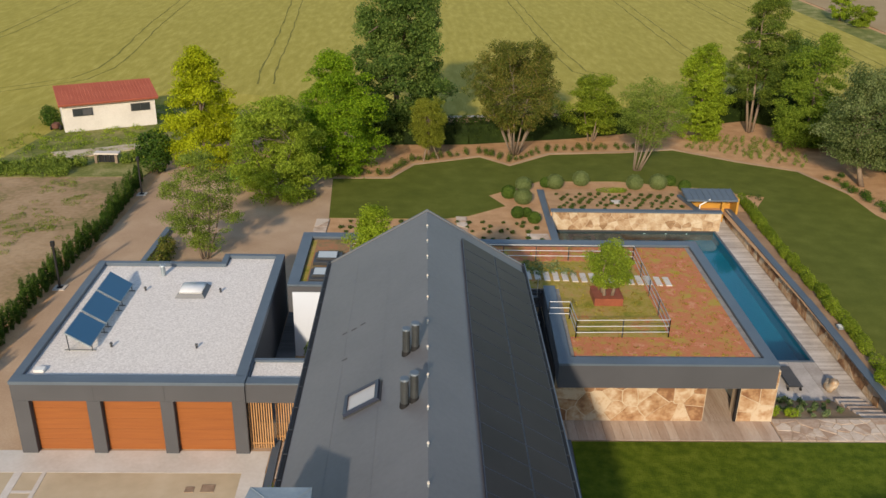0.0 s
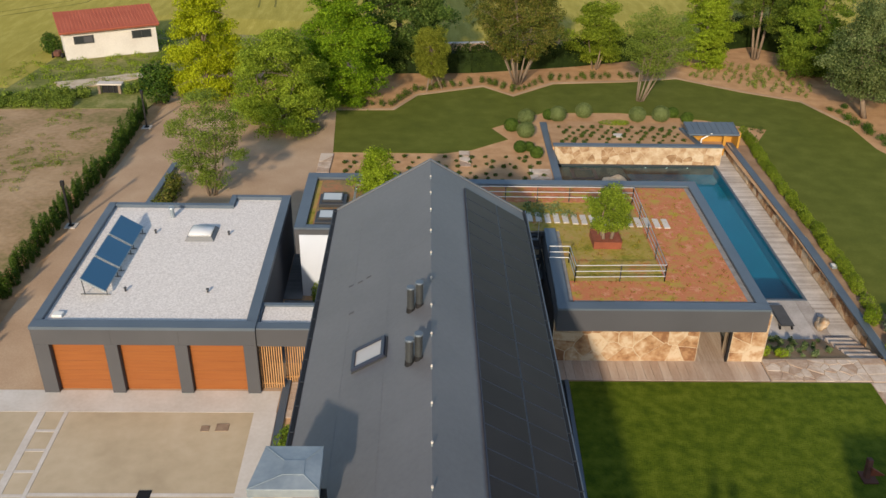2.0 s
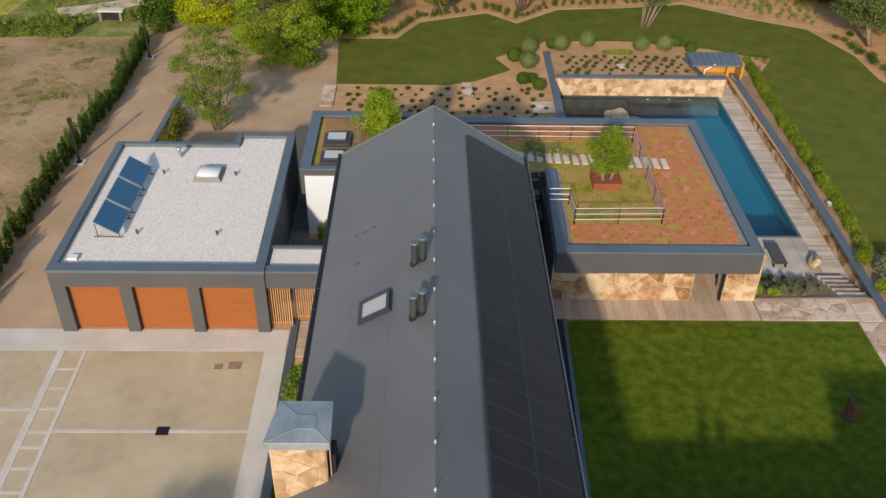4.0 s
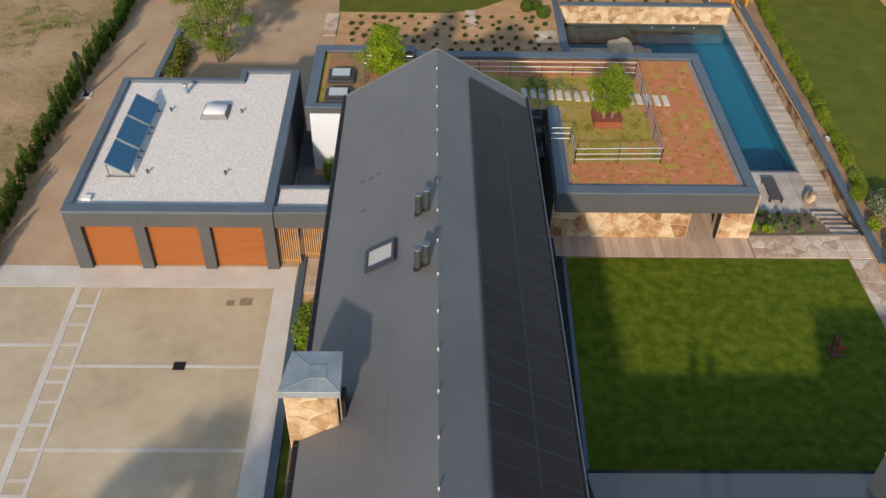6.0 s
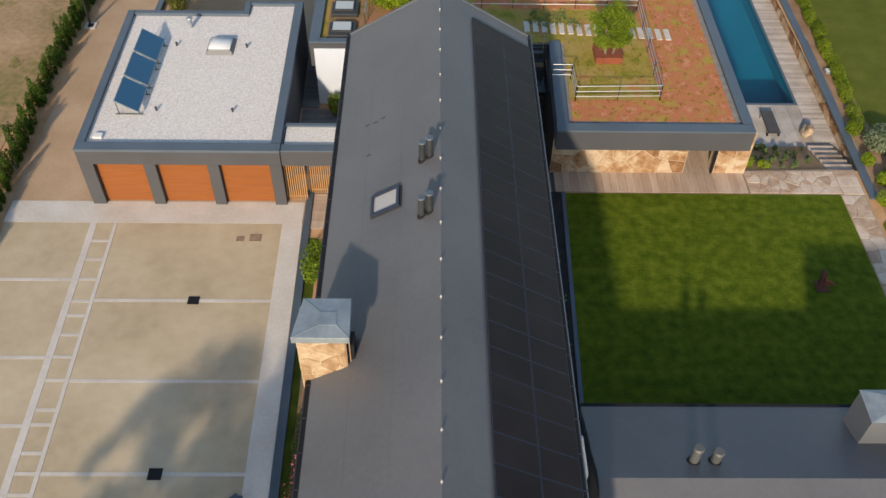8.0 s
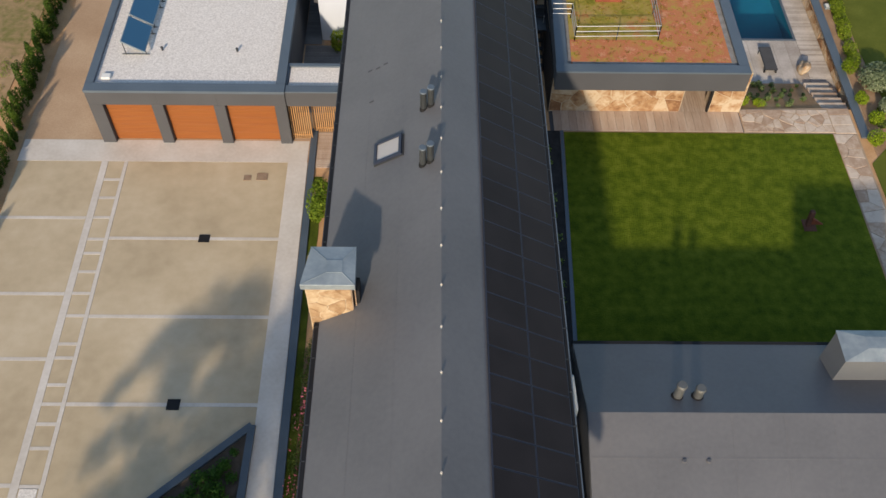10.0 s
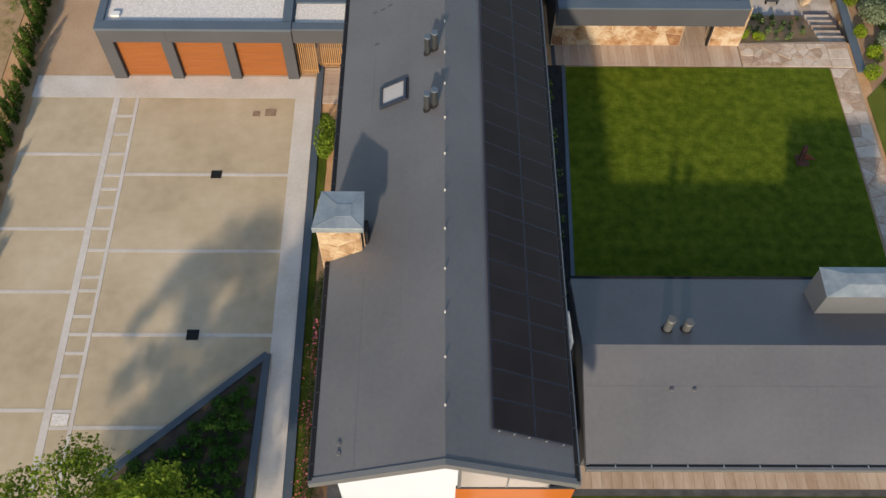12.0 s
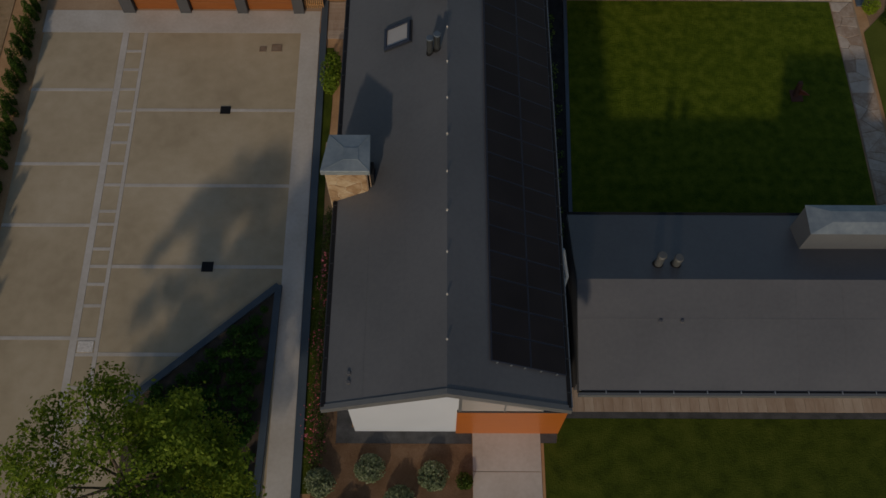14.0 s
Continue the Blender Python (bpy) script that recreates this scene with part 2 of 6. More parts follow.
L_yellow = leafy("leaf_yellow_green", [(0.195, 0.225, 0.004), (0.285, 0.325, 0.006), (0.375, 0.42, 0.012)])
L_olive = leafy("leaf_olive", [(0.105, 0.155, 0.012), (0.192, 0.258, 0.02), (0.285, 0.36, 0.034)])
L_bright = leafy("leaf_bright_green", [(0.072, 0.14, 0.005), (0.145, 0.24, 0.008), (0.23, 0.34, 0.013)])
L_dark = leafy("leaf_dark_green", [(0.042, 0.082, 0.014), (0.088, 0.145, 0.026), (0.165, 0.23, 0.05)])
L_red = leafy("leaf_bronze_green", [(0.052, 0.07, 0.011), (0.108, 0.132, 0.018), (0.20, 0.17, 0.036)])
L_greysilver = leafy("leaf_grey_green", [(0.05, 0.08, 0.02), (0.115, 0.155, 0.046), (0.22, 0.26, 0.10)])
L_tall = leafy("leaf_deep_green", [(0.05, 0.085, 0.011), (0.105, 0.15, 0.018), (0.18, 0.225, 0.032)])
L_shrub = leafy("leaf_low_shrub", [(0.04, 0.07, 0.010), (0.08, 0.12, 0.016), (0.12, 0.16, 0.024)])
L_sage = leafy("leaf_sage", [(0.13, 0.165, 0.09), (0.22, 0.26, 0.15), (0.33, 0.36, 0.24)])
L_mid = leafy("leaf_mid_green", [(0.082, 0.125, 0.009), (0.16, 0.215, 0.015), (0.255, 0.315, 0.027)])
L_near = leafy("leaf_fresh_green", [(0.10, 0.155, 0.014), (0.148, 0.21, 0.02), (0.195, 0.26, 0.03)])
L_silver = leafy("leaf_silver_green", [(0.07, 0.11, 0.035), (0.14, 0.19, 0.07), (0.24, 0.29, 0.13)])
L_hedge = leafy("leaf_hedge", [(0.022, 0.055, 0.007), (0.05, 0.10, 0.011), (0.10, 0.16, 0.018)])
L_cypress = leafy("leaf_cypress", [(0.024, 0.055, 0.007), (0.052, 0.10, 0.012), (0.098, 0.15, 0.018)])
L_airy = leafy("leaf_soft_green", [(0.085, 0.127, 0.016), (0.148, 0.20, 0.027), (0.22, 0.28, 0.046)])
L_clip = leafy("leaf_clipped_crown", [(0.10, 0.12, 0.012), (0.18, 0.20, 0.02), (0.26, 0.28, 0.034)])
L_pale = leafy("leaf_pale_green", [(0.075, 0.125, 0.010), (0.14, 0.205, 0.018), (0.22, 0.29, 0.03)])
L_lime = leafy("leaf_lime", [(0.11, 0.165, 0.008), (0.20, 0.27, 0.014), (0.30, 0.385, 0.026)])
L_ball = leafy("leaf_clipped_ball", [(0.085, 0.12, 0.032), (0.14, 0.18, 0.058), (0.19, 0.23, 0.09)])
L_bed = leafy("leaf_bed_plant", [(0.04, 0.07, 0.012), (0.08, 0.115, 0.02)])
# green darkened: the tree's shade over the planter is in the colour
L_planter = leafy("leaf_planter_shade", [(0.026, 0.075, 0.012), (0.05, 0.12, 0.018)])
L_rose = leafy("leaf_rose_green", [(0.028, 0.05, 0.010), (0.058, 0.09, 0.016), (0.10, 0.125, 0.026)])
L_sedum = leafy("sedum_leaf", [(0.20, 0.10, 0.03), (0.26, 0.22, 0.03), (0.40, 0.34, 0.04)])
L_weed = leafy("leaf_weed", [(0.10, 0.14, 0.018), (0.175, 0.22, 0.03), (0.25, 0.285, 0.055)])
L_ballgreen = leafy("leaf_green_ball", [(0.035, 0.07, 0.010), (0.07, 0.12, 0.016), (0.11, 0.17, 0.025)])
L_hedgedark = leafy("leaf_dark_hedge", [(0.013, 0.028, 0.005), (0.028, 0.05, 0.008), (0.05, 0.08, 0.012)])
L_pink = leafy("rose_petal", [(0.45, 0.08, 0.12), (0.60, 0.18, 0.22)])


# ---- building helpers ----
def root(name, x=0.0, y=0.0, z=0.0, label="", category="", group="", kind=""):
    ob = new(name)
    ob.empty_display_size = 0.2
    ob.location = (x, y, z)
    return tagged(ob, label, category, group, kind)


def link_mesh(name, me, material, parent=None, label=""):
    me.materials.append(material)
    ob = new(name, me)
    if parent is not None:
        ob.parent = parent
        ob.matrix_parent_inverse = parent_inverse(parent)
    if label:
        ob["label"] = label
    return ob


def world_of(ob):
    own = Matrix.Translation(ob.location)
    return own if ob.parent is None else world_of(ob.parent) @ ob.matrix_parent_inverse @ own


def parent_inverse(ob):
    return world_of(ob).inverted()


def part(name, bm, material, parent=None, label="", bevel=0.0, smooth=False):
    if bevel:
        bmesh.ops.bevel(bm, geom=bm.edges[:], offset=bevel, segments=1, affect="EDGES", clamp_overlap=True)
    bmesh.ops.recalc_face_normals(bm, faces=bm.faces[:])
    me = bpy.data.meshes.new(name)
    bm.to_mesh(me)
    bm.free()
    if smooth:
        for p in me.polygons:
            p.use_smooth = True
    return link_mesh(name, me, material, parent, label)


def thing(name, bm, material, label, category, group="", kind="", bevel=0.0, smooth=False):
    return tagged(part(name, bm, material, None, "", bevel, smooth), label, category, group, kind)


def hexa(bm, c):
    """A block from eight corners: four below, four above, each ring in turn."""
    v = [bm.verts.new(p) for p in c]
    for f in ((3, 2, 1, 0), (4, 5, 6, 7), (0, 1, 5, 4), (1, 2, 6, 5), (2, 3, 7, 6), (3, 0, 4, 7)):
        bm.faces.new([v[i] for i in f])
    return bm


def box(x0, x1, y0, y1, z0, z1, bm=None):
    bm = bm or bmesh.new()
    return hexa(bm, [(x0, y0, z0), (x1, y0, z0), (x1, y1, z0), (x0, y1, z0), (x0, y0, z1), (x1, y0, z1), (x1, y1, z1), (x0, y1, z1)])


def slab(points, z0, z1, bm=None):
    """An upright prism on a flat outline; z1 may be a function of x and y."""
    bm = bm or bmesh.new()
    top = [bm.verts.new((x, y, z1(x, y) if callable(z1) else z1)) for x, y in points]
    low = [bm.verts.new((x, y, z0(x, y) if callable(z0) else z0)) for x, y in points]
    n = len(points)
    bm.faces.new(top)
    bm.faces.new(low[::-1])
    for i in range(n):
        bm.faces.new((low[i], low[(i + 1) % n], top[(i + 1) % n], top[i]))
    return bm


def tube(a, b, r0, r1=None, sides=8, bm=None, caps=True):
    bm = bm or bmesh.new()
    a, b = Vector(a), Vector(b)
    r1 = r0 if r1 is None else r1
    q = (b - a).to_track_quat("Z", "Y")
    rings = []
    for p, r in ((a, r0), (b, r1)):
        rings.append([bm.verts.new(p + q @ Vector((r * math.cos(k * math.tau / sides), r * math.sin(k * math.tau / sides), 0))) for k in range(sides)])
    for k in range(sides):
        bm.faces.new((rings[0][k], rings[0][(k + 1) % sides], rings[1][(k + 1) % sides], rings[1][k]))
    if caps:
        bm.faces.new(rings[0][::-1])
        bm.faces.new(rings[1])
    return bm


def gz(y):
    return -0.03 * min(max(y - 15, 0), 45)


def sheet(name, points, rise, material, label, category, cuts=2.0, thick=0.25, kind="structure", bumps=0.0):
    """A ground covering that follows the terrain, with a skirt: the outline is cut into strips along y."""
    bm = bmesh.new()
    f = bm.faces.new([bm.verts.new((x, y, 0)) for x, y in points])
    if f.normal.z < 0:
        f.normal_flip()
    ys = [p[1] for p in points]
    y = math.floor(min(ys) / cuts) * cuts
    while y < max(ys):
        bmesh.ops.bisect_plane(bm, geom=bm.verts[:] + bm.edges[:] + bm.faces[:], plane_co=(0, y, 0), plane_no=(0, 1, 0))
        y += cuts if y < 150 else 100
    r = bmesh.ops.extrude_face_region(bm, geom=bm.faces[:])
    up = {v for v in r["geom"] if isinstance(v, bmesh.types.BMVert)}
    for v in bm.verts:
        v.co.z = gz(v.co.y) + (rise if v in up else rise - thick)
        if v in up and bumps:
            v.co.z += bumps * noise.noise(v.co * 0.15)
    return thing(name, bm, material, label, category, kind=kind)


def gable_prism(x0, x1, y0, y1, z0, ze, zr, bm=None):
    """A body with a ridge along y."""
    bm = bm or bmesh.new()
    xm = (x0 + x1) / 2
    rings = []
    for y in (y0, y1):
        rings.append([bm.verts.new(p) for p in ((x0, y, z0), (x1, y, z0), (x1, y, ze), (xm, y, zr), (x0, y, ze))])
    bm.faces.new(rings[0][::-1])
    bm.faces.new(rings[1])
    for i in range(5):
        bm.faces.new((rings[0][i], rings[0][(i + 1) % 5], rings[1][(i + 1) % 5], rings[1][i]))
    return bm


def ring_frame(x0, x1, y0, y1, z0, z1, w, bm=None):
    bm = bm or bmesh.new()
    for r in ((x0, x1, y0, y0 + w), (x0, x1, y1 - w, y1), (x0, x0 + w, y0 + w, y1 - w), (x1 - w, x1, y0 + w, y1 - w)):
        box(*r, z0, z1, bm)
    return bm


def cells(w, h, size, seed, aspect=1.0):
    """Irregular stones that fill a rectangle: jittered seeds and the half-planes between them."""
    rnd = random.Random(seed)
    nx, ny = max(1, round(w / (size * aspect))), max(1, round(h / size))
    pts = [((i + 0.5 + (0.5 if j % 2 else 0) * 0.5 + rnd.uniform(-0.42, 0.42)) * w / nx, (j + 0.5 + rnd.uniform(-0.4, 0.4)) * h / ny) for j in range(ny) for i in range(nx)]
    pts = [p for p in pts if rnd.random() > 0.22] or pts
    out = []
    for k, (px, py) in enumerate(pts):
        poly = [(0, 0), (w, 0), (w, h), (0, h)]
        for m, (qx, qy) in enumerate(pts):
            if m == k or abs(qx - px) > 3 * size * aspect or abs(qy - py) > 3 * size:
                continue
            nxv, nyv = qx - px, qy - py
            d = (qx * qx + qy * qy - px * px - py * py) / 2
            new_poly = []
            for a, b in zip(poly, poly[1:] + poly[:1]):
                da, db = a[0] * nxv + a[1] * nyv - d, b[0] * nxv + b[1] * nyv - d
                if da <= 0:
                    new_poly.append(a)
                if da * db < 0:
                    t = da / (da - db)
                    new_poly.append((a[0] + t * (b[0] - a[0]), a[1] + t * (b[1] - a[1])))
            poly = new_poly
            if len(poly) < 3:
                break
        if len(poly) >= 3:
            wavy = []
            for a, b in zip(poly, poly[1:] + poly[:1]):
                wavy.append(a)
                if math.dist(a, b) > 0.3 * size:
                    mx, my = (a[0] + b[0]) / 2, (a[1] + b[1]) / 2
                    if 0.02 < mx < w - 0.02 and 0.02 < my < h - 0.02:
                        wavy.append((mx + 0.13 * size * noise.noise(Vector((mx * 5, my * 5, seed))), my + 0.13 * size * noise.noise(Vector((my * 5, mx * 5, seed + 9)))))
            out.append(wavy)
    return out


def stone_pieces(parent, origin, u, v, w, h, size, seed, material=None, joint=0.025, depth=0.05, name="stone", aspect=1.3):
    """Separate stones laid on a face: origin, the two directions along it, and its size."""
    o, u, v = Vector(origin), Vector(u), Vector(v)
    n = u.cross(v).normalized()
    rnd = random.Random(seed)
    for poly in cells(w, h, size, seed, aspect):
        cx, cy = sum(p[0] for p in poly) / len(poly), sum(p[1] for p in poly) / len(poly)
        rad = max(math.hypot(p[0] - cx, p[1] - cy) for p in poly)
        if rad < 3 * joint:
            continue
        k = 1 - joint / rad * 1.3
        rise = depth * rnd.uniform(0.7, 1.3)
        bm = bmesh.new()
        rings = []
        for s, z in ((k, -0.01), (k, rise * 0.7), (k - 0.05, rise)):
            rings.append([bm.verts.new(o + u * (cx + (p[0] - cx) * s) + v * (cy + (p[1] - cy) * s) + n * z) for p in poly])
        for r0, r1 in zip(rings, rings[1:]):
            for i in range(len(poly)):
                bm.faces.new((r0[i], r0[(i + 1) % len(poly)], r1[(i + 1) % len(poly)], r1[i]))
        bm.faces.new(rings[-1])
        part(name, bm, material or M_stone, parent)


def boards(parent, x0, x1, y0, y1, z, pitch, along, material, name="plank", gap=0.012, thick=0.03):
    """Deck boards as pieces that share one mesh; along: the axis the boards run along."""
    bm = box(-0.5, 0.5, -0.5, 0.5, -thick, 0)
    me = bpy.data.meshes.new(name)
    bm.to_mesh(me)
    bm.free()
    me.materials.append(material)
    lo, hi = (y0, y1) if along == "x" else (x0, x1)
    n = max(1, round((hi - lo) / pitch))
    for i in range(n):
        c = lo + (i + 0.5) * (hi - lo) / n
        w = (hi - lo) / n - gap
        ob = new(name, me)
        ob.parent, ob.matrix_parent_inverse = parent, parent_inverse(parent)
        if along == "x":
            ob.location, ob.scale = ((x0 + x1) / 2, c, z), (x1 - x0, w, 1)
        else:
            ob.location, ob.scale = (c, (y0 + y1) / 2, z), (w, y1 - y0, 1)


def leaf_mesh(name, pts, size, rng, outward=None, lift=0.35):
    """Many small folded leaves at the given places."""
    n = len(pts)
    d = rng.normal(size=(n, 3))
    if outward is not None:
        d = d * 0.75 + outward
    d[:, 2] += lift
    d /= np.linalg.norm(d, axis=1)[:, None] + 1e-9
    a = np.cross(d, rng.normal(size=(n, 3)))
    a /= np.linalg.norm(a, axis=1)[:, None] + 1e-9
    b = np.cross(d, a)
    s = size * rng.uniform(0.6, 1.35, (n, 1))
    tip, tail = pts + a * s * 0.5, pts - a * s * 0.5
    l, r = pts + b * s * 0.30 + d * s * 0.10, pts - b * s * 0.30 + d * s * 0.10
    co = np.stack([tail, r, tip, l], 1).reshape(-1, 3)
    me = bpy.data.meshes.new(name)
    me.vertices.add(4 * n)
    me.vertices.foreach_set("co", co.astype(np.float32).ravel())
    me.loops.add(4 * n)
    me.loops.foreach_set("vertex_index", np.arange(4 * n, dtype=np.int32))
    me.polygons.add(n)
    me.polygons.foreach_set("loop_start", np.arange(0, 4 * n, 4, dtype=np.int32))
    me.update(calc_edges=True)
    return me


def blob_points(rng, blobs, n, shell=0.55):
    """Points in the outer shell of a set of ellipsoids (x, y, z, rx, ry, rz), with the way outwards."""
    b = np.array(blobs, float)
    vol = b[:, 3] * b[:, 4] + b[:, 4] * b[:, 5] + b[:, 3] * b[:, 5]
    pick = rng.choice(len(b), n, p=vol / vol.sum())
    d = rng.normal(size=(n, 3))
    d /= np.linalg.norm(d, axis=1)[:, None]
    r = rng.uniform(shell, 1.05, (n, 1)) ** 0.7
    return b[pick, :3] + d * r * b[pick, 3:], d


def crown_sprays(rng, x, y, z0, z1, rx, ry, count, profile, spray, flat):
    """Leaf clumps spread through a crown: place, reach across and height of each. profile: half-widths from its foot to its top."""
    out = []
    off = Vector(rng.uniform(-50, 50, 3))
    steps = np.linspace(0, 1, len(profile))
    while len(out) < count:
        t, a, q = rng.uniform(0, 1), rng.uniform(0, math.tau), rng.uniform(0, 1)
        w = float(np.interp(t, steps, profile))
        if q > 0.25 + 0.75 * w:
            continue
        lump = 1 + 0.42 * noise.noise(Vector((math.cos(a) * 1.3, math.sin(a) * 1.3, t * 2.6)) + off) + 0.28 * noise.noise(Vector((math.cos(a) * 3.4, math.sin(a) * 3.4, t * 7)) + off)
        rr = rng.uniform(0.02, 1.0) ** 0.42 * w * lump * 0.86
        k = spray * rng.uniform(0.5, 1.45)
        out.append((x + rr * rx * math.cos(a), y + rr * ry * math.sin(a), z0 + t * (z1 - z0) * (0.93 + 0.07 * lump), k * rx, k * ry, k * rx * flat))
    return out


def spray_points(rng, sprays, n, centre, droop):
    """Leaves gathered round the clumps, thicker towards their skin, with the way out of the crown."""
    b = np.array(sprays, float)
    pick = rng.choice(len(b), n, p=b[:, 3] ** 2 / (b[:, 3] ** 2).sum())
    g = rng.normal(size=(n, 3))
    g *= (rng.uniform(0, 1, n) ** 0.36 / np.linalg.norm(g, axis=1))[:, None]
    strag = rng.uniform(0, 1, n) < 0.10
    g[strag] *= rng.uniform(1.1, 1.7, (int(strag.sum()), 1))
    p = b[pick, :3] + g * b[pick, 3:]
    out = b[pick, :3] - centre
    away = np.linalg.norm(out[:, :2], axis=1)
    p[:, 2] -= droop * np.linalg.norm(g[:, :2], axis=1) * b[pick, 3] * (away > 0.5)
    out = out / (np.linalg.norm(out, axis=1)[:, None] + 1e-6) * 0.35 + g * 0.65
    return p, out


def tree(label, x, y, h, rx, ry, leaf, seed, profile, crown_from=0.22, stems=1, leaves=9000, size=0.15, bark=None, clumps=160, trunk_r=0.16, z=None, blob=0.2, flat=0.6, droop=0.16, cx=0.0, name="tree", props=0, spread=0.45):
    """A tree: stems with limbs that run to the clumps, and a crown of single leaves gathered in those clumps."""
    rng = np.random.default_rng(seed)
    z = gz(y) if z is None else z
    t = root(name, x, y, z, label, "tree", "garden trees")
    z0, z1 = z + h * crown_from, z + h
    blobs = crown_sprays(rng, x + cx, y, z0, z1, rx, ry, clumps, profile, blob, flat)
    bm = bmesh.new()
    top = z + h * 0.8
    for s in range(stems):
        a = rng.uniform(0, math.tau) if stems < 3 else (s + rng.uniform(-0.3, 0.3)) * math.tau / stems
        lean = 0.0 if stems == 1 else rx * spread
        p0 = Vector((x + (0.25 * math.cos(a) if stems > 1 else 0), y + (0.25 * math.sin(a) if stems > 1 else 0), z - 0.1))
        p2 = Vector((x + cx + lean * math.cos(a), y + lean * math.sin(a), top if stems == 1 else z + h * rng.uniform(0.55, 0.8)))
        p1 = p0.lerp(p2, 0.45) + Vector((rng.uniform(-0.15, 0.15), rng.uniform(-0.15, 0.15), 0))
        r = trunk_r if stems == 1 else trunk_r * 0.45
        tube(p0, p1, r * 1.25, r * 0.75, 8, bm)
        tube(p1, p2, r * 0.75, r * 0.25, 7, bm)
        for k in range(16 if stems == 1 else 6):
            b = blobs[rng.integers(len(blobs))]
            f = rng.uniform(0.1, 0.9)
            q = p1.lerp(p2, f)
            end = Vector((b[0], b[1], max(b[2], q.z - 0.3)))
            mid = q.lerp(end, 0.5) + Vector((0, 0, 0.12 * h * rng.uniform(-0.3, 0.3)))
            tube(q, mid, r * 0.38, r * 0.24, 5, bm)
            tube(mid, end, r * 0.24, r * 0.07, 5, bm)
    part("trunk", bm, bark or M_bark, t, smooth=True)
    for k in range(props):
        a = k * math.tau / props
        part("prop", tube((x + 0.9 * math.cos(a), y + 0.9 * math.sin(a), z), (x + 0.1 * math.cos(a), y + 0.1 * math.sin(a), z + 1.9), 0.05, 0.05, 6), M_barkpale, t, "pale timber prop")
    pts, d = spray_points(rng, blobs, leaves, np.array((x + cx, y, z0 + 0.4 * (z1 - z0))), droop)
    pts[:, 2] = np.maximum(pts[:, 2], z + 0.1)
    link_mesh("crown", leaf_mesh("crown", pts, size, rng, d), leaf, t)
    return t


def shrub(name, label, x, y, rx, ry, h, leaf, seed, z=None, leaves=900, size=0.14, category="shrub", group="", lumps=5):
    rng = np.random.default_rng(seed)
    z = gz(y) if z is None else z
    t = root(name, x, y, z, label, category, group)
    blobs = [(x, y, z + h * 0.5, rx * 0.9, ry * 0.9, h * 0.52)]
    for i in range(lumps):
        a = rng.uniform(0, math.tau)
        blobs.append((x + 0.45 * rx * math.cos(a), y + 0.45 * ry * math.sin(a), z + h * rng.uniform(0.4, 0.7), rx * 0.5, ry * 0.5, h * 0.4))
    bm = bmesh.new()
    for i in range(5):
        a = rng.uniform(0, math.tau)
        tube((x, y, z - 0.05), (x + 0.5 * rx * math.cos(a), y + 0.5 * ry * math.sin(a), z + h * 0.7), 0.025, 0.008, 5, bm)
    part("stems", bm, M_bark, t)
    pts, d = blob_points(rng, blobs, leaves, 0.7)
    pts[:, 2] = np.maximum(pts[:, 2], z + 0.02)
    link_mesh("foliage", leaf_mesh("foliage", pts, size, rng, d), leaf, t)
    return t


# ---- terrain ----
def terrain():
    xs = [-1500, -300, -80, -40, -22, -6, 5.8, 9.3, 16.2, 22.5, 40, 80, 300, 1500]
    ys = [-1500, -300, -60, -24, 2.8, 15, 30.1, 45, 60, 150, 400, 1500]
    bm = bmesh.new()
    grid = {}

    def at(x, y):
        if (x, y) not in grid:
            grid[x, y] = bm.verts.new((x, y, gz(y)))
        return grid[x, y]

    for x0, x1 in zip(xs, xs[1:]):
        for y0, y1 in zip(ys, ys[1:]):
            if x0 >= 16.2 and x1 <= 22.5 and y0 >= 2.8 and y1 <= 30.1 or x0 >= 9.3 and x1 <= 22.5 and y0 >= 15 and y1 <= 30.1:
                continue
            bm.faces.new((at(x0, y0), at(x1, y0), at(x1, y1), at(x0, y1)))
    return thing("ground", bm, M_soil, "brown garden soil and mulch around the house", "ground", kind="structure")


terrain()
sheet("gravel_drive", [(-21.6, -1.0), (-5.0, -1.0), (-5.0, 5), (-6.6, 5), (-6.6, 15.5), (-6.9, 24), (-7.0, 28.2), (-7.6, 37.4), (-12, 39.5), (-21.9, 40)], 0.02, M_gravelroad, "sandy gravel drive beside the garage", "gravel")
sheet("bare_plot", [(-160, -60), (-23.4, -60), (-23.4, 15), (-23.2, 37.5), (-60, 35.5), (-160, 33)], 0.04, M_plot, "bare earth plot with patches of weeds", "plot")
sheet("meadow", [(-160, 32.8), (-60, 35.3), (-23.0, 37.3), (-22.5, 44), (-13, 56), (-2, 62.5), (-29, 66), (-39, 60), (-39.5, 46), (-160, 44)], 0.06, M_meadow, "rough green meadow round the shed", "meadow")
sheet("wheat_field", [(-900, 46), (-39.3, 46), (-39, 60), (-29, 66.5), (-2, 63), (40, 69), (67, 69), (68.2, 1400), (-900, 1400)], 0.42, M_wheat, "ripening yellow-green wheat field", "field", cuts=8.0, thick=0.45)
sheet("meadow_bank", [(67.5, 60), (73.5, 60), (74.5, 1400), (68.6, 1400)], 0.12, M_meadow, "grassy bank between two fields", "bank", cuts=10)
sheet("dry_field", [(74.7, 40), (900, 40), (900, 1400), (75.2, 1400)], 0.10, M_stubble, "dry brown field beyond the bank", "field", cuts=10)
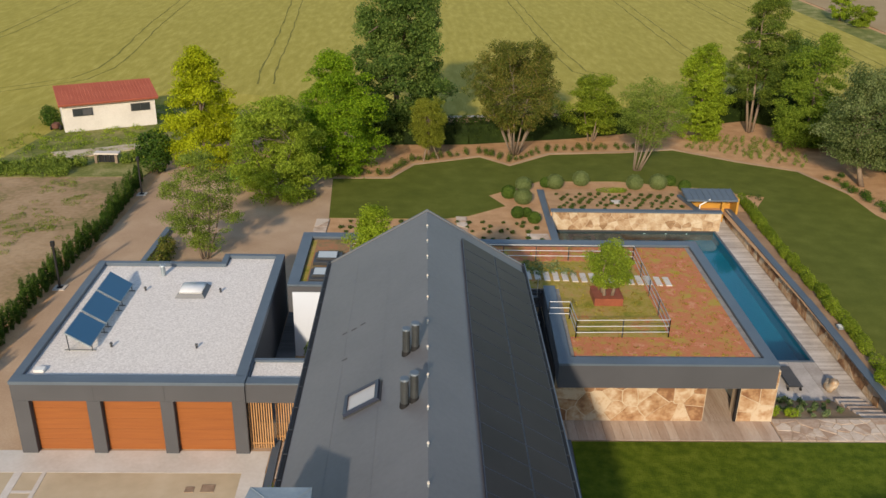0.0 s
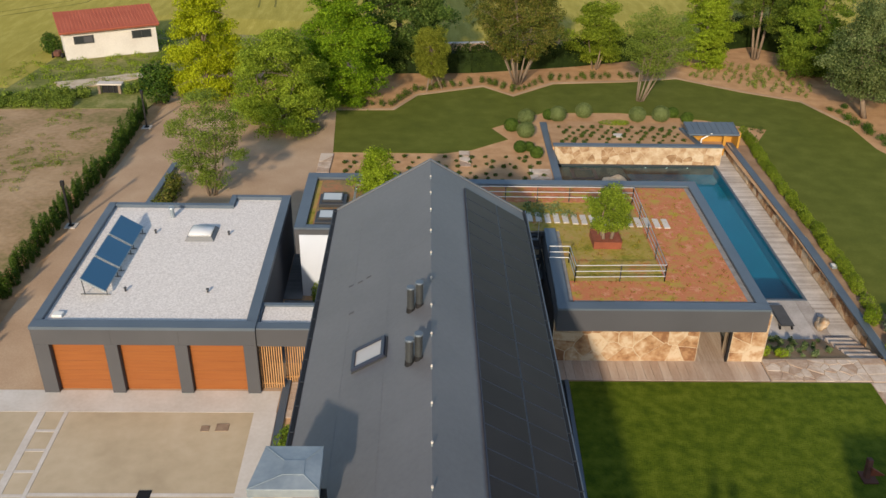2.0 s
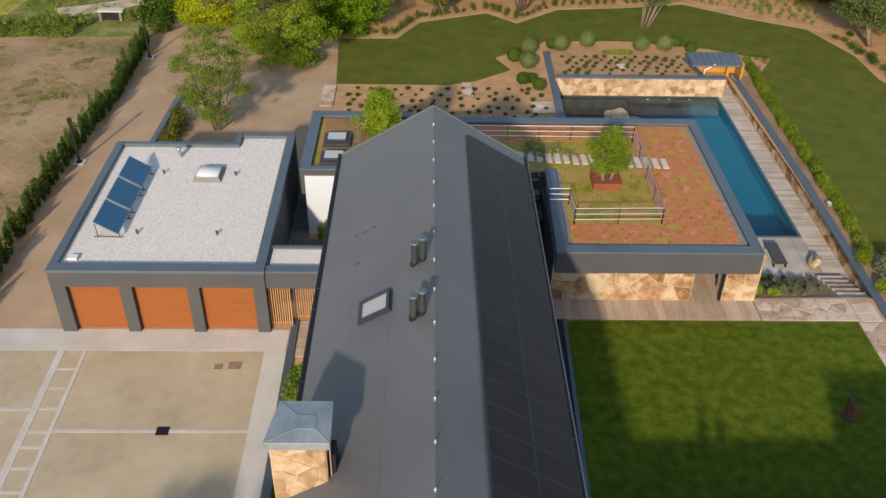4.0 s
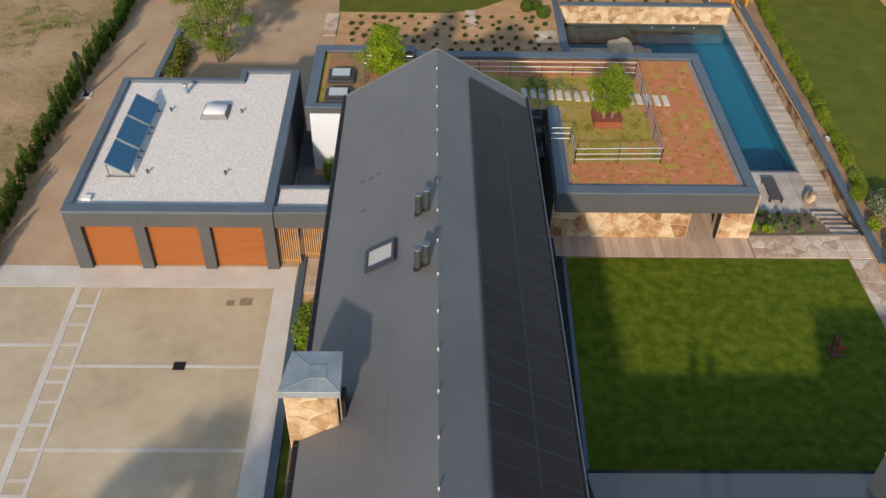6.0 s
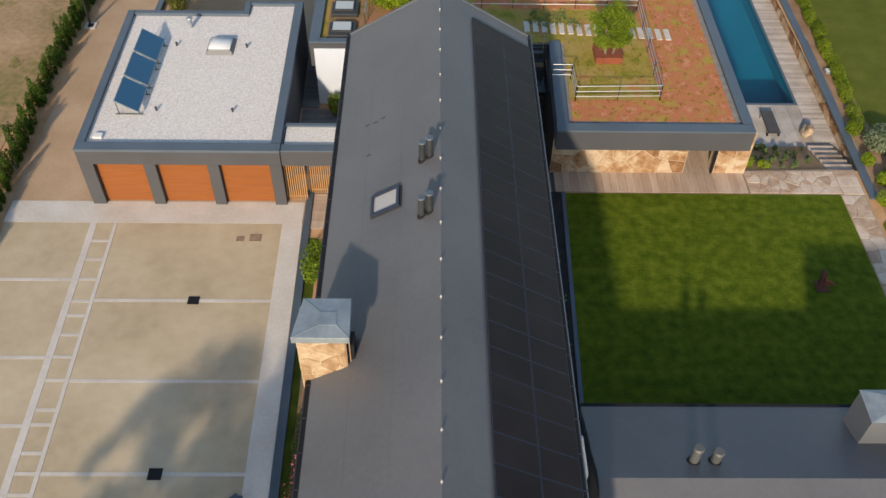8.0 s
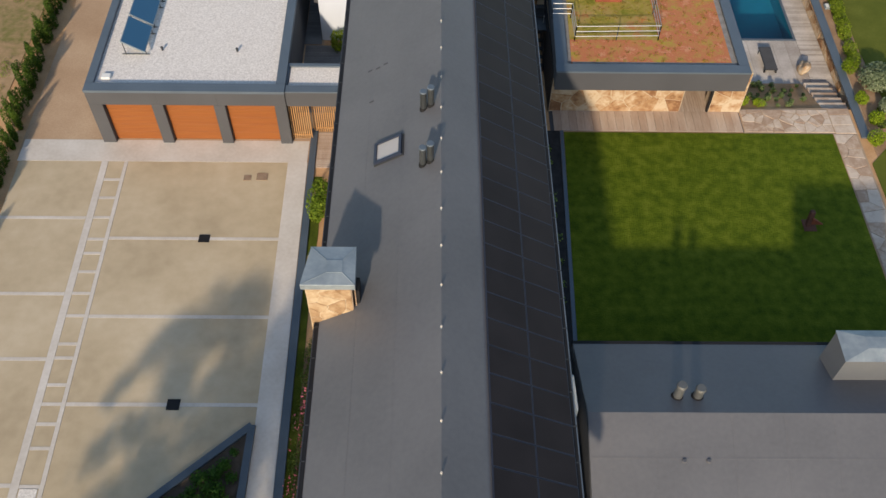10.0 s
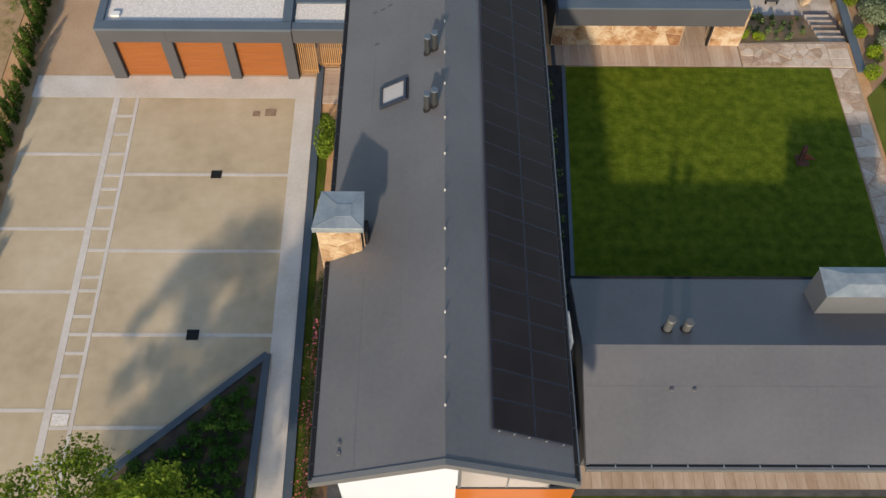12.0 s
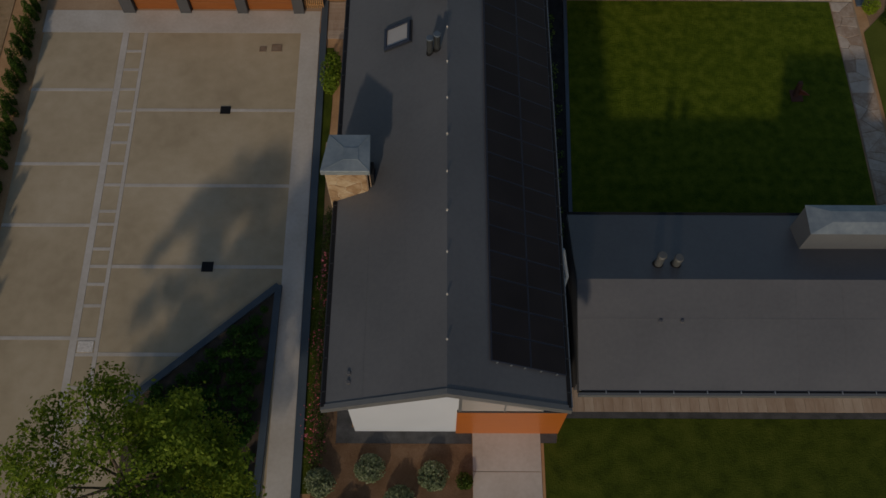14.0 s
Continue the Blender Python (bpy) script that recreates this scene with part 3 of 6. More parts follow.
sheet("lane", [(-2, 58.2), (6, 59.0), (22, 63.4), (37, 67.3), (60, 67.5), (60, 69.5), (36, 69), (22, 65.2), (6, 60.8), (-2, 60)], 0.05, M_band, "pale concrete lane behind the hedge", "lane")

bm = bmesh.new()
edge = [(-160, 46, 0, -4), (-39.4, 46, 3, -4), (-39.1, 60, 4, -2.5), (-29, 66.5, 0, -4.5), (-2, 63, 0, -4.5), (40, 69, 0, -4.5), (67, 69, 0, -4.5)]
ring = [(bm.verts.new((x + dx, y + dy, gz(y + dy) + 0.05)), bm.verts.new((x, y + 0.2, gz(y) + 0.46)), bm.verts.new((x, y + 0.3, gz(y) - 0.3))) for x, y, dx, dy in edge]
for p, q in zip(ring, ring[1:]):
    bm.faces.new((p[0], q[0], q[1], p[1]))
    bm.faces.new((p[1], q[1], q[2], p[2]))
    bm.faces.new((p[2], q[2], q[0], p[0]))
thing("field_verge", bm, M_wheat, "thin wheat verge rising to the wheat", "verge", kind="structure")

# tramlines left by the sprayer in the crop
TRAMLINES = (((-62, 84), (-60.5, 100), (-62, 150), (-66, 230)), ((-52, 62.5), (-45.5, 67.4), (-40.5, 71.8), (-39.2, 77.5), (-39.4, 85), (-40.9, 100), (-41.6, 107.5), (-42.9, 132), (-46, 230)),
             ((-18.6, 70.5), (-19.5, 79), (-20.3, 94), (-21.7, 114), (-23.3, 134), (-30, 230)), ((22.5, 76.5), (19.6, 79.5), (18.2, 93), (17.4, 107), (16.2, 135), (12, 230)),
             ((37, 82), (36.7, 92), (36.5, 111), (36.4, 138), (35.5, 230)), ((52.5, 88), (51.5, 111), (51, 126), (50.9, 141), (50, 230)), ((60.4, 80), (60.8, 94), (60.2, 106), (59, 125), (57, 230)))


def wheel_rut(line, off, seed):
    bm = bmesh.new()
    prev = None
    for (xa, ya), (xb, yb) in zip(line, line[1:]):
        n = max(2, int(math.dist((xa, ya), (xb, yb)) / 1.5))
        nx, ny = (yb - ya) / math.dist((xa, ya), (xb, yb)), -(xb - xa) / math.dist((xa, ya), (xb, yb))
        for k in range(n):
            f = k / n
            wave = 0.22 * noise.noise(Vector((seed * 7.1 + off, (ya + (yb - ya) * f) * 0.23, 0)))
            x, y = xa + (xb - xa) * f + nx * (off + wave), ya + (yb - ya) * f + ny * (off + wave)
            w = 0.05 + 0.16 * abs(noise.noise(Vector((off * 3, y * 0.5, seed))))
            zt = gz(y) + 0.435
            ring = [bm.verts.new(p) for p in ((x - w * nx, y - w * ny, zt - 0.4), (x - w * nx, y - w * ny, zt), (x + w * nx, y + w * ny, zt), (x + w * nx, y + w * ny, zt - 0.4))]
            if prev:
                for a in range(3):
                    bm.faces.new((prev[a], prev[a + 1], ring[a + 1], ring[a]))
            prev = ring
    return thing("tyre_track", bm, M_track, "dark wheel track pressed into the wheat", "track", "tramlines in the wheat", "structure")


for k, line in enumerate(TRAMLINES):
    for off in (-0.92, 0.92):
        wheel_rut(line, off, k)

LAWN = [(-7.0, 28.2), (1.1, 28.2), (3.2, 28.9), (6.1, 31.2), (5.0, 33.6), (7.9, 36.1), (9.5, 37.4), (16, 37.6), (22.7, 36.0), (24.6, 34.9), (27.1, 34.0), (24.9, 30.2), (24.6, 20), (24.2, 8), (24.5, 1.0), (22.4, -1.2), (22.4, -12), (40, -12), (37, 20), (34.2, 30),
        (34.2, 34.9), (32.4, 40.9), (27.8, 43.6), (23.1, 47.2), (18.1, 46.0), (11.4, 45.2), (7.4, 41.5), (4.9, 44.1), (-0.9, 41.5), (-2.8, 37.6), (-7.6, 37.4)]
sheet("garden_lawn", LAWN, 0.035, M_lawn, "large mown green lawn with a curving edge", "lawn")
sheet("lawn_edging", [(-7.6, 37.5), (-2.8, 37.7), (-0.9, 41.6), (4.9, 44.25), (7.4, 41.65), (11.4, 45.35), (18.1, 46.15), (23.1, 47.35), (27.8, 43.75), (32.4, 41.05), (34.35, 35.0),
       (34.7, 35.1), (32.6, 41.3), (28.0, 44.1), (23.1, 47.75), (18.0, 46.55), (11.3, 45.75), (7.4, 42.05), (4.9, 44.65), (-1.1, 41.9), (-3.0, 38.0), (-7.6, 37.9)], 0.03, M_gravelroad, "pale sand strip along the lawn", "edging")
sheet("courtyard_lawn", [(6.05, -13.9), (20.8, -13.9), (20.9, -4), (20.9, 0.9), (6.6, 0.9)], 0.04, M_turf, "square green courtyard lawn, half in shade", "lawn")
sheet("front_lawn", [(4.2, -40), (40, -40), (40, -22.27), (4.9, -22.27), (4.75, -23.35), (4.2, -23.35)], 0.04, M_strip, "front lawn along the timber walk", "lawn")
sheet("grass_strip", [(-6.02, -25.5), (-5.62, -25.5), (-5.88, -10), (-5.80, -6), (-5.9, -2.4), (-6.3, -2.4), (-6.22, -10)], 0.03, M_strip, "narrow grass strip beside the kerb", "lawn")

# ---- forecourt ----
def skewed(x0, x1, y0, y1, z0, z1):
    """A slab whose sides follow the forecourt's slight turn against the house."""
    return slab([(x - 0.022 * (y + 1.45), y) for x, y in ((x0, y0), (x1, y0), (x1, y1), (x0, y1))], z0, z1)


fore = root("forecourt", -14, -10, 0, "concrete forecourt of tan slabs between pale bands", "forecourt", kind="structure")
part("pavement", box(-21.5, -6.75, -1.42, 0.08, -0.2, 0.03), M_band, fore, "pale concrete apron before the garage")
part("side_band", slab([(-7.72, -1.424), (-6.72, -1.424), (-6.42, -24), (-6.22, -40), (-7.35, -40), (-7.48, -24)], -0.2, 0.037), M_band, fore, "pale concrete path")
LX = ((-21.4, -17.2), (-15.85, -7.72))
YB = ((-1.345, -5.15, -9.6, -13.0, -18.7, -26.0), (-1.345, -6.38, -10.8, -15.15, -19.45, -26.0))
for (x0, x1), ys in zip(LX, YB):
    for y1, y0 in zip(ys, ys[1:]):
        part("slab", skewed(x0, x1, y0 + 0.09, y1 - 0.09, -0.2, 0.022), M_concrete, fore)
        part("band", skewed(x0, x1, y0 - 0.085, y0 + 0.085, -0.2, 0.03), M_band, fore)
part("band", skewed(-17.19, -16.86, -26, -1.43, -0.2, 0.034), M_band, fore)
part("band", skewed(-16.04, -15.86, -26, -1.43, -0.2, 0.034), M_band, fore)
RUNG = (-1.36, -2.67, -3.87, -5.12, -6.45, -7.29, -8.36, -9.57, -10.78, -12.24, -12.94, -14.25, -15.15, -16.06, -17.13, -18.74, -19.47, -21, -22.5, -26)
for y1, y0 in zip(RUNG, RUNG[1:]):
    part("slab", skewed(-16.85, -16.05, y0 + 0.08, y1 - 0.08, -0.2, 0.022), M_concrete, fore)
    part("band", skewed(-16.855, -16.045, y0 - 0.075, y0 + 0.075, -0.2, 0.031), M_band, fore)
part("grating", skewed(-16.8, -16.1, -19.36, -18.84, -0.2, 0.045), M_roofgravel, fore, "bright steel drain cover")
thing("kerb", slab([(-6.70, 0.9), (-6.36, 0.9), (-6.02, -24), (-5.85, -40), (-6.2, -40), (-6.40, -24)], -0.3, 0.14), M_kerb, "blue-grey steel kerb along the path", "kerb", kind="structure", bevel=0.01)


def cover(x, y, w, d, mat, label):
    t = root("drain_cover", x, y, 0.02, label, "drain cover", "drain covers")
    part("frame", ring_frame(x - w / 2, x + w / 2, y - d / 2, y + d / 2, 0.0, 0.05, 0.04), mat, t)
    part("lid", box(x - w / 2 + 0.045, x + w / 2 - 0.045, y - d / 2 + 0.045, y + d / 2 - 0.045, 0.0, 0.042), mat, t)


cover(-9.65, -2.5, 0.36, 0.34, M_cover, "small rusty drain cover in the forecourt")
cover(-8.92, -2.42, 0.55, 0.46, M_cover, "brown cast drain cover in the forecourt")
cover(-11.2, -6.38, 0.52, 0.44, M_black, "square black drain grate on a pale band")
cover(-11.08, -15.15, 0.54, 0.5, M_black, "square black drain grate on a pale band")

tri = root("triangular_planter", -9, -20, 0, "triangular bed edged in blue-grey steel", "planter")
A, B, C = Vector((-7.66, -16.12, 0)), Vector((-13.9, -21.75, 0)), Vector((-7.9, -30, 0))
part("soil", slab([(-7.72, -16.3), (-13.7, -21.7), (-13.7, -30), (-7.95, -30)], 0, 0.06), M_shademulch, tri)
for a, b, zt in ((A, B, 0.2), (A, C, 0.195)):
    d = (b - a).normalized().cross(Vector((0, 0, 1))) * 0.155
    part("edging", slab([(p.x, p.y) for p in (a + d, b + d, b - d, a - d)], -0.1, zt), M_kerb, tri, bevel=0.01)

# ---- garage ----
gar = root("garage", -12.5, 6, 0, "grey flat-roofed garage with three orange timber doors", "garage")
X0, X1, YB_, ZT = -17.38, -7.62, 11.86, 3.65
part("wall", box(X0, X0 + 0.3, 0.05, YB_, -0.1, 3.35), M_fascia, gar)
part("wall", box(X1 - 0.3, X1, 0.05, 12.92, -0.1, 3.35), M_fascia, gar)
part("wall", box(X0 + 0.3, -10.7, YB_ - 0.3, YB_, -0.1, 3.35), M_fascia, gar)
part("wall", box(-10.7, X1 - 0.3, 12.62, 12.92, -0.1, 3.35), M_fascia, gar)
part("lintel", box(X0, X1, -0.10, 0.34, 2.69, 3.5), M_fascia, gar, bevel=0.01)
part("floor_slab", box(X0 + 0.3, X1 - 0.3, 0.4, 11.3, -0.1, 0.035), M_band, gar)
DOORS = ((-16.71, -14.30), (-13.72, -11.22), (-10.66, -8.20))
for x0, x1 in zip((X0, -14.30, -11.22, -8.20), (-16.71, -13.72, -10.66, X1)):
    part("pier", box(x0, x1, -0.10, 0.55, -0.1, 2.689), M_fascia, gar, bevel=0.01)
for x in (-13.95, -10.99):
    part("joint", box(x - 0.012, x + 0.012, -0.103, -0.099, 2.7, 3.5), M_dark, gar)
for x0, x1 in DOORS:
    door = part("garage_door", box(x0 + 0.004, x1 - 0.004, 0.2, 0.265, 0.03, 2.70), M_slat, gar, "orange timber sectional door")
    for k in range(5):
        z = 0.05 + k * 0.528
        part("panel", box(x0 + 0.01, x1 - 0.01, 0.175, 0.222, z, z + 0.520), M_orange, door, bevel=0.006)
part("roof_deck", slab([(X0 + 0.1, 0.1), (X1 - 0.1, 0.1), (X1 - 0.1, 12.8), (-10.55, 12.8), (-10.55, 11.75), (X0 + 0.1, 11.75)], 3.2, 3.46), M_roofgravel, gar, "white gravel roof")
for r in ((X0, X1, -0.10, 0.46), (X0, X0 + 0.34, 0.462, YB_), (X1 - 0.42, X1, 0.462, 12.92), (X0 + 0.342, -10.6, YB_ - 0.27, YB_), (-10.86, -10.6, YB_ + 0.022, 12.92), (-10.6, X1 - 0.442, 12.66, 12.92)):
    part("coping", box(r[0] - 0.02, r[1] + 0.02, r[2] - 0.02, r[3] + 0.002, 3.36 if r[2] >= 0 else 3.502, ZT), M_cap, gar, "blue-grey metal coping")

# the garage stands slightly turned against the house
for ob in gar.children_recursive:
    for v in ob.data.vertices:
        v.co.x -= 0.0135 * v.co.y

# thermal collectors on the garage roof
def collector(y):
    t = root("solar_collector", -15.5, y, 3.46, "blue glazed solar collector on a steel rack", "solar collector", "collectors on the garage roof")
    lo, hi = (-14.88, 3.72), (-15.95, 4.42)
    def at(u, v, w):
        x, z = lo[0] + (hi[0] - lo[0]) * u, lo[1] + (hi[1] - lo[1]) * u
        return (x + 0.5 * w, y + v, z + 0.86 * w)
    def tilted(u0, u1, v0, v1, w0, w1):
        return hexa(bmesh.new(), [at(u, v, w) for w in (w0, w1) for u, v in ((u0, v0), (u1, v0), (u1, v1), (u0, v1))])
    part("case", tilted(0, 1, -1.0, 1.0, 0.0, 0.07), M_galv, t)
    part("glass", tilted(0.03, 0.97, -0.96, 0.96, 0.071, 0.078), M_collector, t)
    for v in (-0.8, 0.8):
        part("rack_leg", tube((hi[0], y + v, hi[1]), (hi[0] + 0.05, y + v, 3.46), 0.025), M_cowl, t)
        part("rack_leg", tube((lo[0], y + v, lo[1]), (lo[0], y + v, 3.46), 0.025), M_cowl, t)
        part("rack_rail", tube((lo[0] + 0.15, y + v, 3.5), (hi[0] - 0.15, y + v, 3.5), 0.025), M_cowl, t)
    return t


for y in (3.55, 5.68, 7.81):
    collector(y)

t = root("dome_skylight", -11.8, 8.6, 3.46, "white acrylic dome skylight on a grey kerb", "skylight")
part("kerb", hexa(bmesh.new(), [(-12.55, 7.85, 3.46), (-11.05, 7.85, 3.46), (-11.05, 9.35, 3.46), (-12.55, 9.35, 3.46), (-12.4, 8.0, 3.66), (-11.2, 8.0, 3.66), (-11.2, 9.2, 3.66), (-12.4, 9.2, 3.66)]), M_verge, t)
bm = hexa(bmesh.new(), [(-11.8 + sx * w, 8.6 + sy * w, z) for w, z in ((0.63, 3.661), (0.57, 3.76)) for sx, sy in ((-1, -1), (1, -1), (1, 1), (-1, 1))])
bmesh.ops.bevel(bm, geom=bm.edges[:], offset=0.12, segments=3, affect="EDGES", clamp_overlap=True)
part("dome", bm, M_dome, t, smooth=True)


def roof_pipe(x, y, z, r, h, mat, label, cap=True):
    t = root("vent_pipe", x, y, z, label, "vent pipe", "roof pipes")
    part("pipe", tube((x, y, z - 0.05), (x, y, z + h), r, r, 10), mat, t, smooth=False)
    if cap:
        part("cap", tube((x, y, z + h), (x, y, z + h + 0.06), r * 1.5, r * 1.2, 10), mat, t)


for x, y in ((-14.15, 3.1), (-10.33, 3.05), (-14.23, 8.7), (-10.42, 8.6)):
    roof_pipe(x, y, 3.46, 0.05, 0.16, M_dark, "short dark vent pipe in the gravel")
roof_pipe(-13.8, 10.5, 3.46, 0.12, 0.55, M_galv, "zinc flue pipe on the gravel roof")
t = root("junction_box", -16.5, 1.0, 3.46, "small white box on the gravel roof", "roof box")
part("body", box(-16.75, -16.3, 0.85, 1.2, 3.46, 3.6), M_plainwhite, t, bevel=0.02)

# ---- link roof and slatted gate ----
link = root("gate_canopy", -6.2, 1, 0, "low gravel-roofed canopy between garage and house", "canopy")
part("roof_deck", box(-7.5, -4.0, 0.25, 2.0, 3.1, 3.40), M_roofgravel, link)
part("fascia", box(-7.6, -4.0, 0.0, 0.30, 2.6, 3.5), M_fascia, link)
part("coping", box(-7.58, -4.0, -0.02, 0.46, 3.503, 3.58), M_cap, link)
part("coping", box(-7.66, -4.0, 1.96, 2.16, 3.1, 3.5), M_cap, link)
part("coping", box(-7.66, -7.54, 0.462, 1.958, 3.30, 3.5), M_cap, link)
gate = root("slatted_gate", -6.2, 0.3, 0, "larch slat gate and screen under the canopy", "gate")
for i in range(32):
    x = -7.58 + i * 0.107
    yb = 0.25 if x < -6.6 else 0.75
    part("slat", box(x - 0.024, x + 0.024, yb, yb + 0.05, 0.06, 2.6), M_slat, gate)
part("rail", box(-7.6, -6.6, 0.31, 0.36, 0.25, 0.33), M_slat, gate)
part("rail", box(-6.6, -4.2, 0.81, 0.86, 0.25, 0.33), M_slat, gate)
part("rail", box(-7.6, -6.6, 0.31, 0.36, 2.4, 2.48), M_slat, gate)
part("rail", box(-6.6, -4.2, 0.81, 0.86, 2.4, 2.48), M_slat, gate)
side_deck = root("side_walk", -5.9, -0.5, 0, "weathered boards beside the slatted gate", "deck", kind="structure")
boards(side_deck, -6.3, -4.0, -1.8, 0.7, 0.06, 0.14, "x", M_deckwarm)
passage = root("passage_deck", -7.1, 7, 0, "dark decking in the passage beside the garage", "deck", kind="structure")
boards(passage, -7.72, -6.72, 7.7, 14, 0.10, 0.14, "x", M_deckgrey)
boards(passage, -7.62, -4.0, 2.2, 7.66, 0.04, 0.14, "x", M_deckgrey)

# ---- main house ----
RZ, EZ, EX, YN, YF = 9.69, 7.12, 4.28, -23.95, 4.5
SL = (RZ - EZ) / EX
house = root("house", 0, -10, 0, "long gabled house with a grey membrane roof", "house")
part("wall", gable_prism(-3.85, 3.85, -22.86, 4.2, -0.1, EZ + 0.05, RZ - 0.3), M_white, house, "white plaster walls")
for s in (-1, 1):
    bm = bmesh.new()
    prof = [(0, RZ), (EX, EZ), (EX, EZ - 0.28), (0, RZ - 0.30)]
    ring = [[bm.verts.new((s * x, ya + (yb - ya) * x / EX, z)) for x, z in prof] for ya, yb in ((YN - 0.11, YN + 0.08), (YF, YF))]
    for i in range(4):
        bm.faces.new((ring[0][i], ring[0][(i + 1) % 4], ring[1][(i + 1) % 4], ring[1][i]))
    bm.faces.new(ring[0])
    bm.faces.new(ring[1][::-1])
    part("roof_slope", bm, M_roof, house, "grey roof membrane")
    for ya, yb in ((YN + 0.15, -15.58), (-14.2, YF)) if s < 0 else ((YN + 0.15, YF),):
        part("gutter", hexa(bmesh.new(), [(s * (EX + a), y, EZ + b) for b in (-0.24, 0.03) for a, y in ((0.004, ya), (0.16, ya), (0.16, yb), (0.004, yb))]), M_black, house, "black eaves gutter")
        part("gutter_rim", box(*sorted((s * (EX + 0.13), s * (EX + 0.17))), ya, yb, EZ + 0.03, EZ + 0.045), M_cap if s > 0 else M_dark, house)
    for y in np.arange(YN + 0.7, YF, 1.25):
        if s < 0 and -15.6 < y < -14.1:
            continue
        part("gutter_hook", box(s * (EX + 0.08) - 0.09, s * (EX + 0.08) + 0.09, y - 0.02, y + 0.02, EZ + 0.03, EZ + 0.045), M_dark, house)
    for y0, y1, ra, ea in ((YN - 0.03, YN + 0.16, -0.11, 0.08), (YF - 0.10, YF + 0.03, 0.0, 0.0)):
        bm = bmesh.new()
        hexa(bm, [(s * x, y, z + dz) for dz in (-0.34, 0.05) for x, z, y in ((0, RZ, y0 + ra), (EX + 0.16, EZ - 0.10, y0 + ea), (EX + 0.16, EZ - 0.10, y1 + ea), (0, RZ, y1 + ra))])
        part("verge_trim", bm, M_verge, house, "grey metal verge trim")
    # seams between membrane widths
    for x in (1.55, 2.95):
        if s < 0:
            z = RZ - SL * x
            part("membrane_seam", hexa(bmesh.new(), [(s * (x + a), y, z - SL * a + b) for b in (-0.01, 0.006) for a, y in ((-0.05, YN + 0.12), (0.05, YN + 0.12), (0.05, YF - 0.12), (-0.05, YF - 0.12))]), M_roof, house)
# near gable: white plaster and an orange panel under the overhang
part("gable_panel", box(0.45, 4.83, -22.94, -22.865, 0.0, 3.35), M_orangepanel, house, "glossy orange timber panel")
part("panel_sill", box(0.45, 4.83, -22.96, -22.865, 3.352, 3.45), M_dark, house, "dark metal sill")
for x0, x1 in ((0.62, 2.28), (2.34, 3.78)):
    part("gable_glazing", box(x0, x1, -22.93, -22.865, 3.5, 6.2), M_gableglass, house, "tall gable glass")
for x in (0.5, 2.28, 3.78):
    part("mullion", box(x, x + 0.06 if x > 1 else x + 0.12, -22.95, -22.865, 3.452, 6.2), M_verge, house, "grey window mullion")

# ridge terminals
for y in (2.48, 0.94, -0.58, -2.32, -4.02, -5.77, -7.47, -9.11, -10.8, -12.5, -14.13, -15.75, -17.36, -19.0, -20.61, -22.23):
    t = root("ridge_terminal", 0, y, RZ, "small white lightning terminal on the ridge", "lightning terminal", "ridge terminals")
    part("post", tube((0, y, RZ), (0, y, RZ + 0.10), 0.025, 0.025, 6), M_galv, t)
    part("cap", tube((0, y, RZ + 0.10), (0, y, RZ + 0.16), 0.038, 0.03, 8), M_band, t, "white cap")

# photovoltaic panels on the slope away from the sun
def on_right(x, y, h):
    n = Vector((SL, 0, 1)).normalized()
    p = Vector((x, y, RZ - SL * x)) + n * h
    return (p.x, p.y, p.z)


def on_left(x, y, h):
    n = Vector((-SL, 0, 1)).normalized()
    p = Vector((x, y, RZ + SL * x)) + n * h
    return (p.x, p.y, p.z)


def lying(f, x0, x1, y0, y1, h0, h1):
    return hexa(bmesh.new(), [f(x, y, h) for h in (h0, h1) for x, y in ((x0, y0), (x1, y0), (x1, y1), (x0, y1))])


NROW, PY0, PY1 = 25, -22.66, 3.35
for c, (xa, xb) in enumerate(((1.48, 2.885), (2.905, 4.24))):
    for i in range(NROW):
        y0 = PY0 + (PY1 - PY0) * i / NROW + 0.012
        y1 = PY0 + (PY1 - PY0) * (i + 1) / NROW - 0.01
        t = part("solar_panel", lying(on_right, xa, xb, y0, y1, 0.03, 0.09), M_frame, house, "black photovoltaic panel")
        part("glazing", lying(on_right, xa + 0.02, xb - 0.02, y0 + 0.022, y1 - 0.022, 0.0905, 0.096), M_panel, t)
for x in (1.7, 2.2, 2.7, 3.3, 3.9):
    part("panel_clamp", lying(on_right, x - 0.02, x + 0.02, PY0 - 0.035, PY0, 0.0, 0.08), M_steel, house, "bright steel clamp")

# roof window
t = root("roof_window", -2, -8.5, 8.4, "open-framed roof window with dark flashing", "roof window")
part("flashing", lying(on_left, -2.57, -1.42, -9.10, -7.96, 0.005, 0.05), M_dark, t)
for r in ((-2.53, -1.46, -9.06, -8.97), (-2.53, -1.46, -8.09, -8.0), (-2.53, -2.43, -8.97, -8.09), (-1.56, -1.46, -8.97, -8.09)):
    part("frame", lying(on_left, *r, 0.05, 0.15), M_frame, t)
# the pane's glare is part of its pale grey colour
part("pane", lying(on_left, -2.43, -1.56, -8.97, -8.09, 0.06, 0.085), M_gableglass, t)


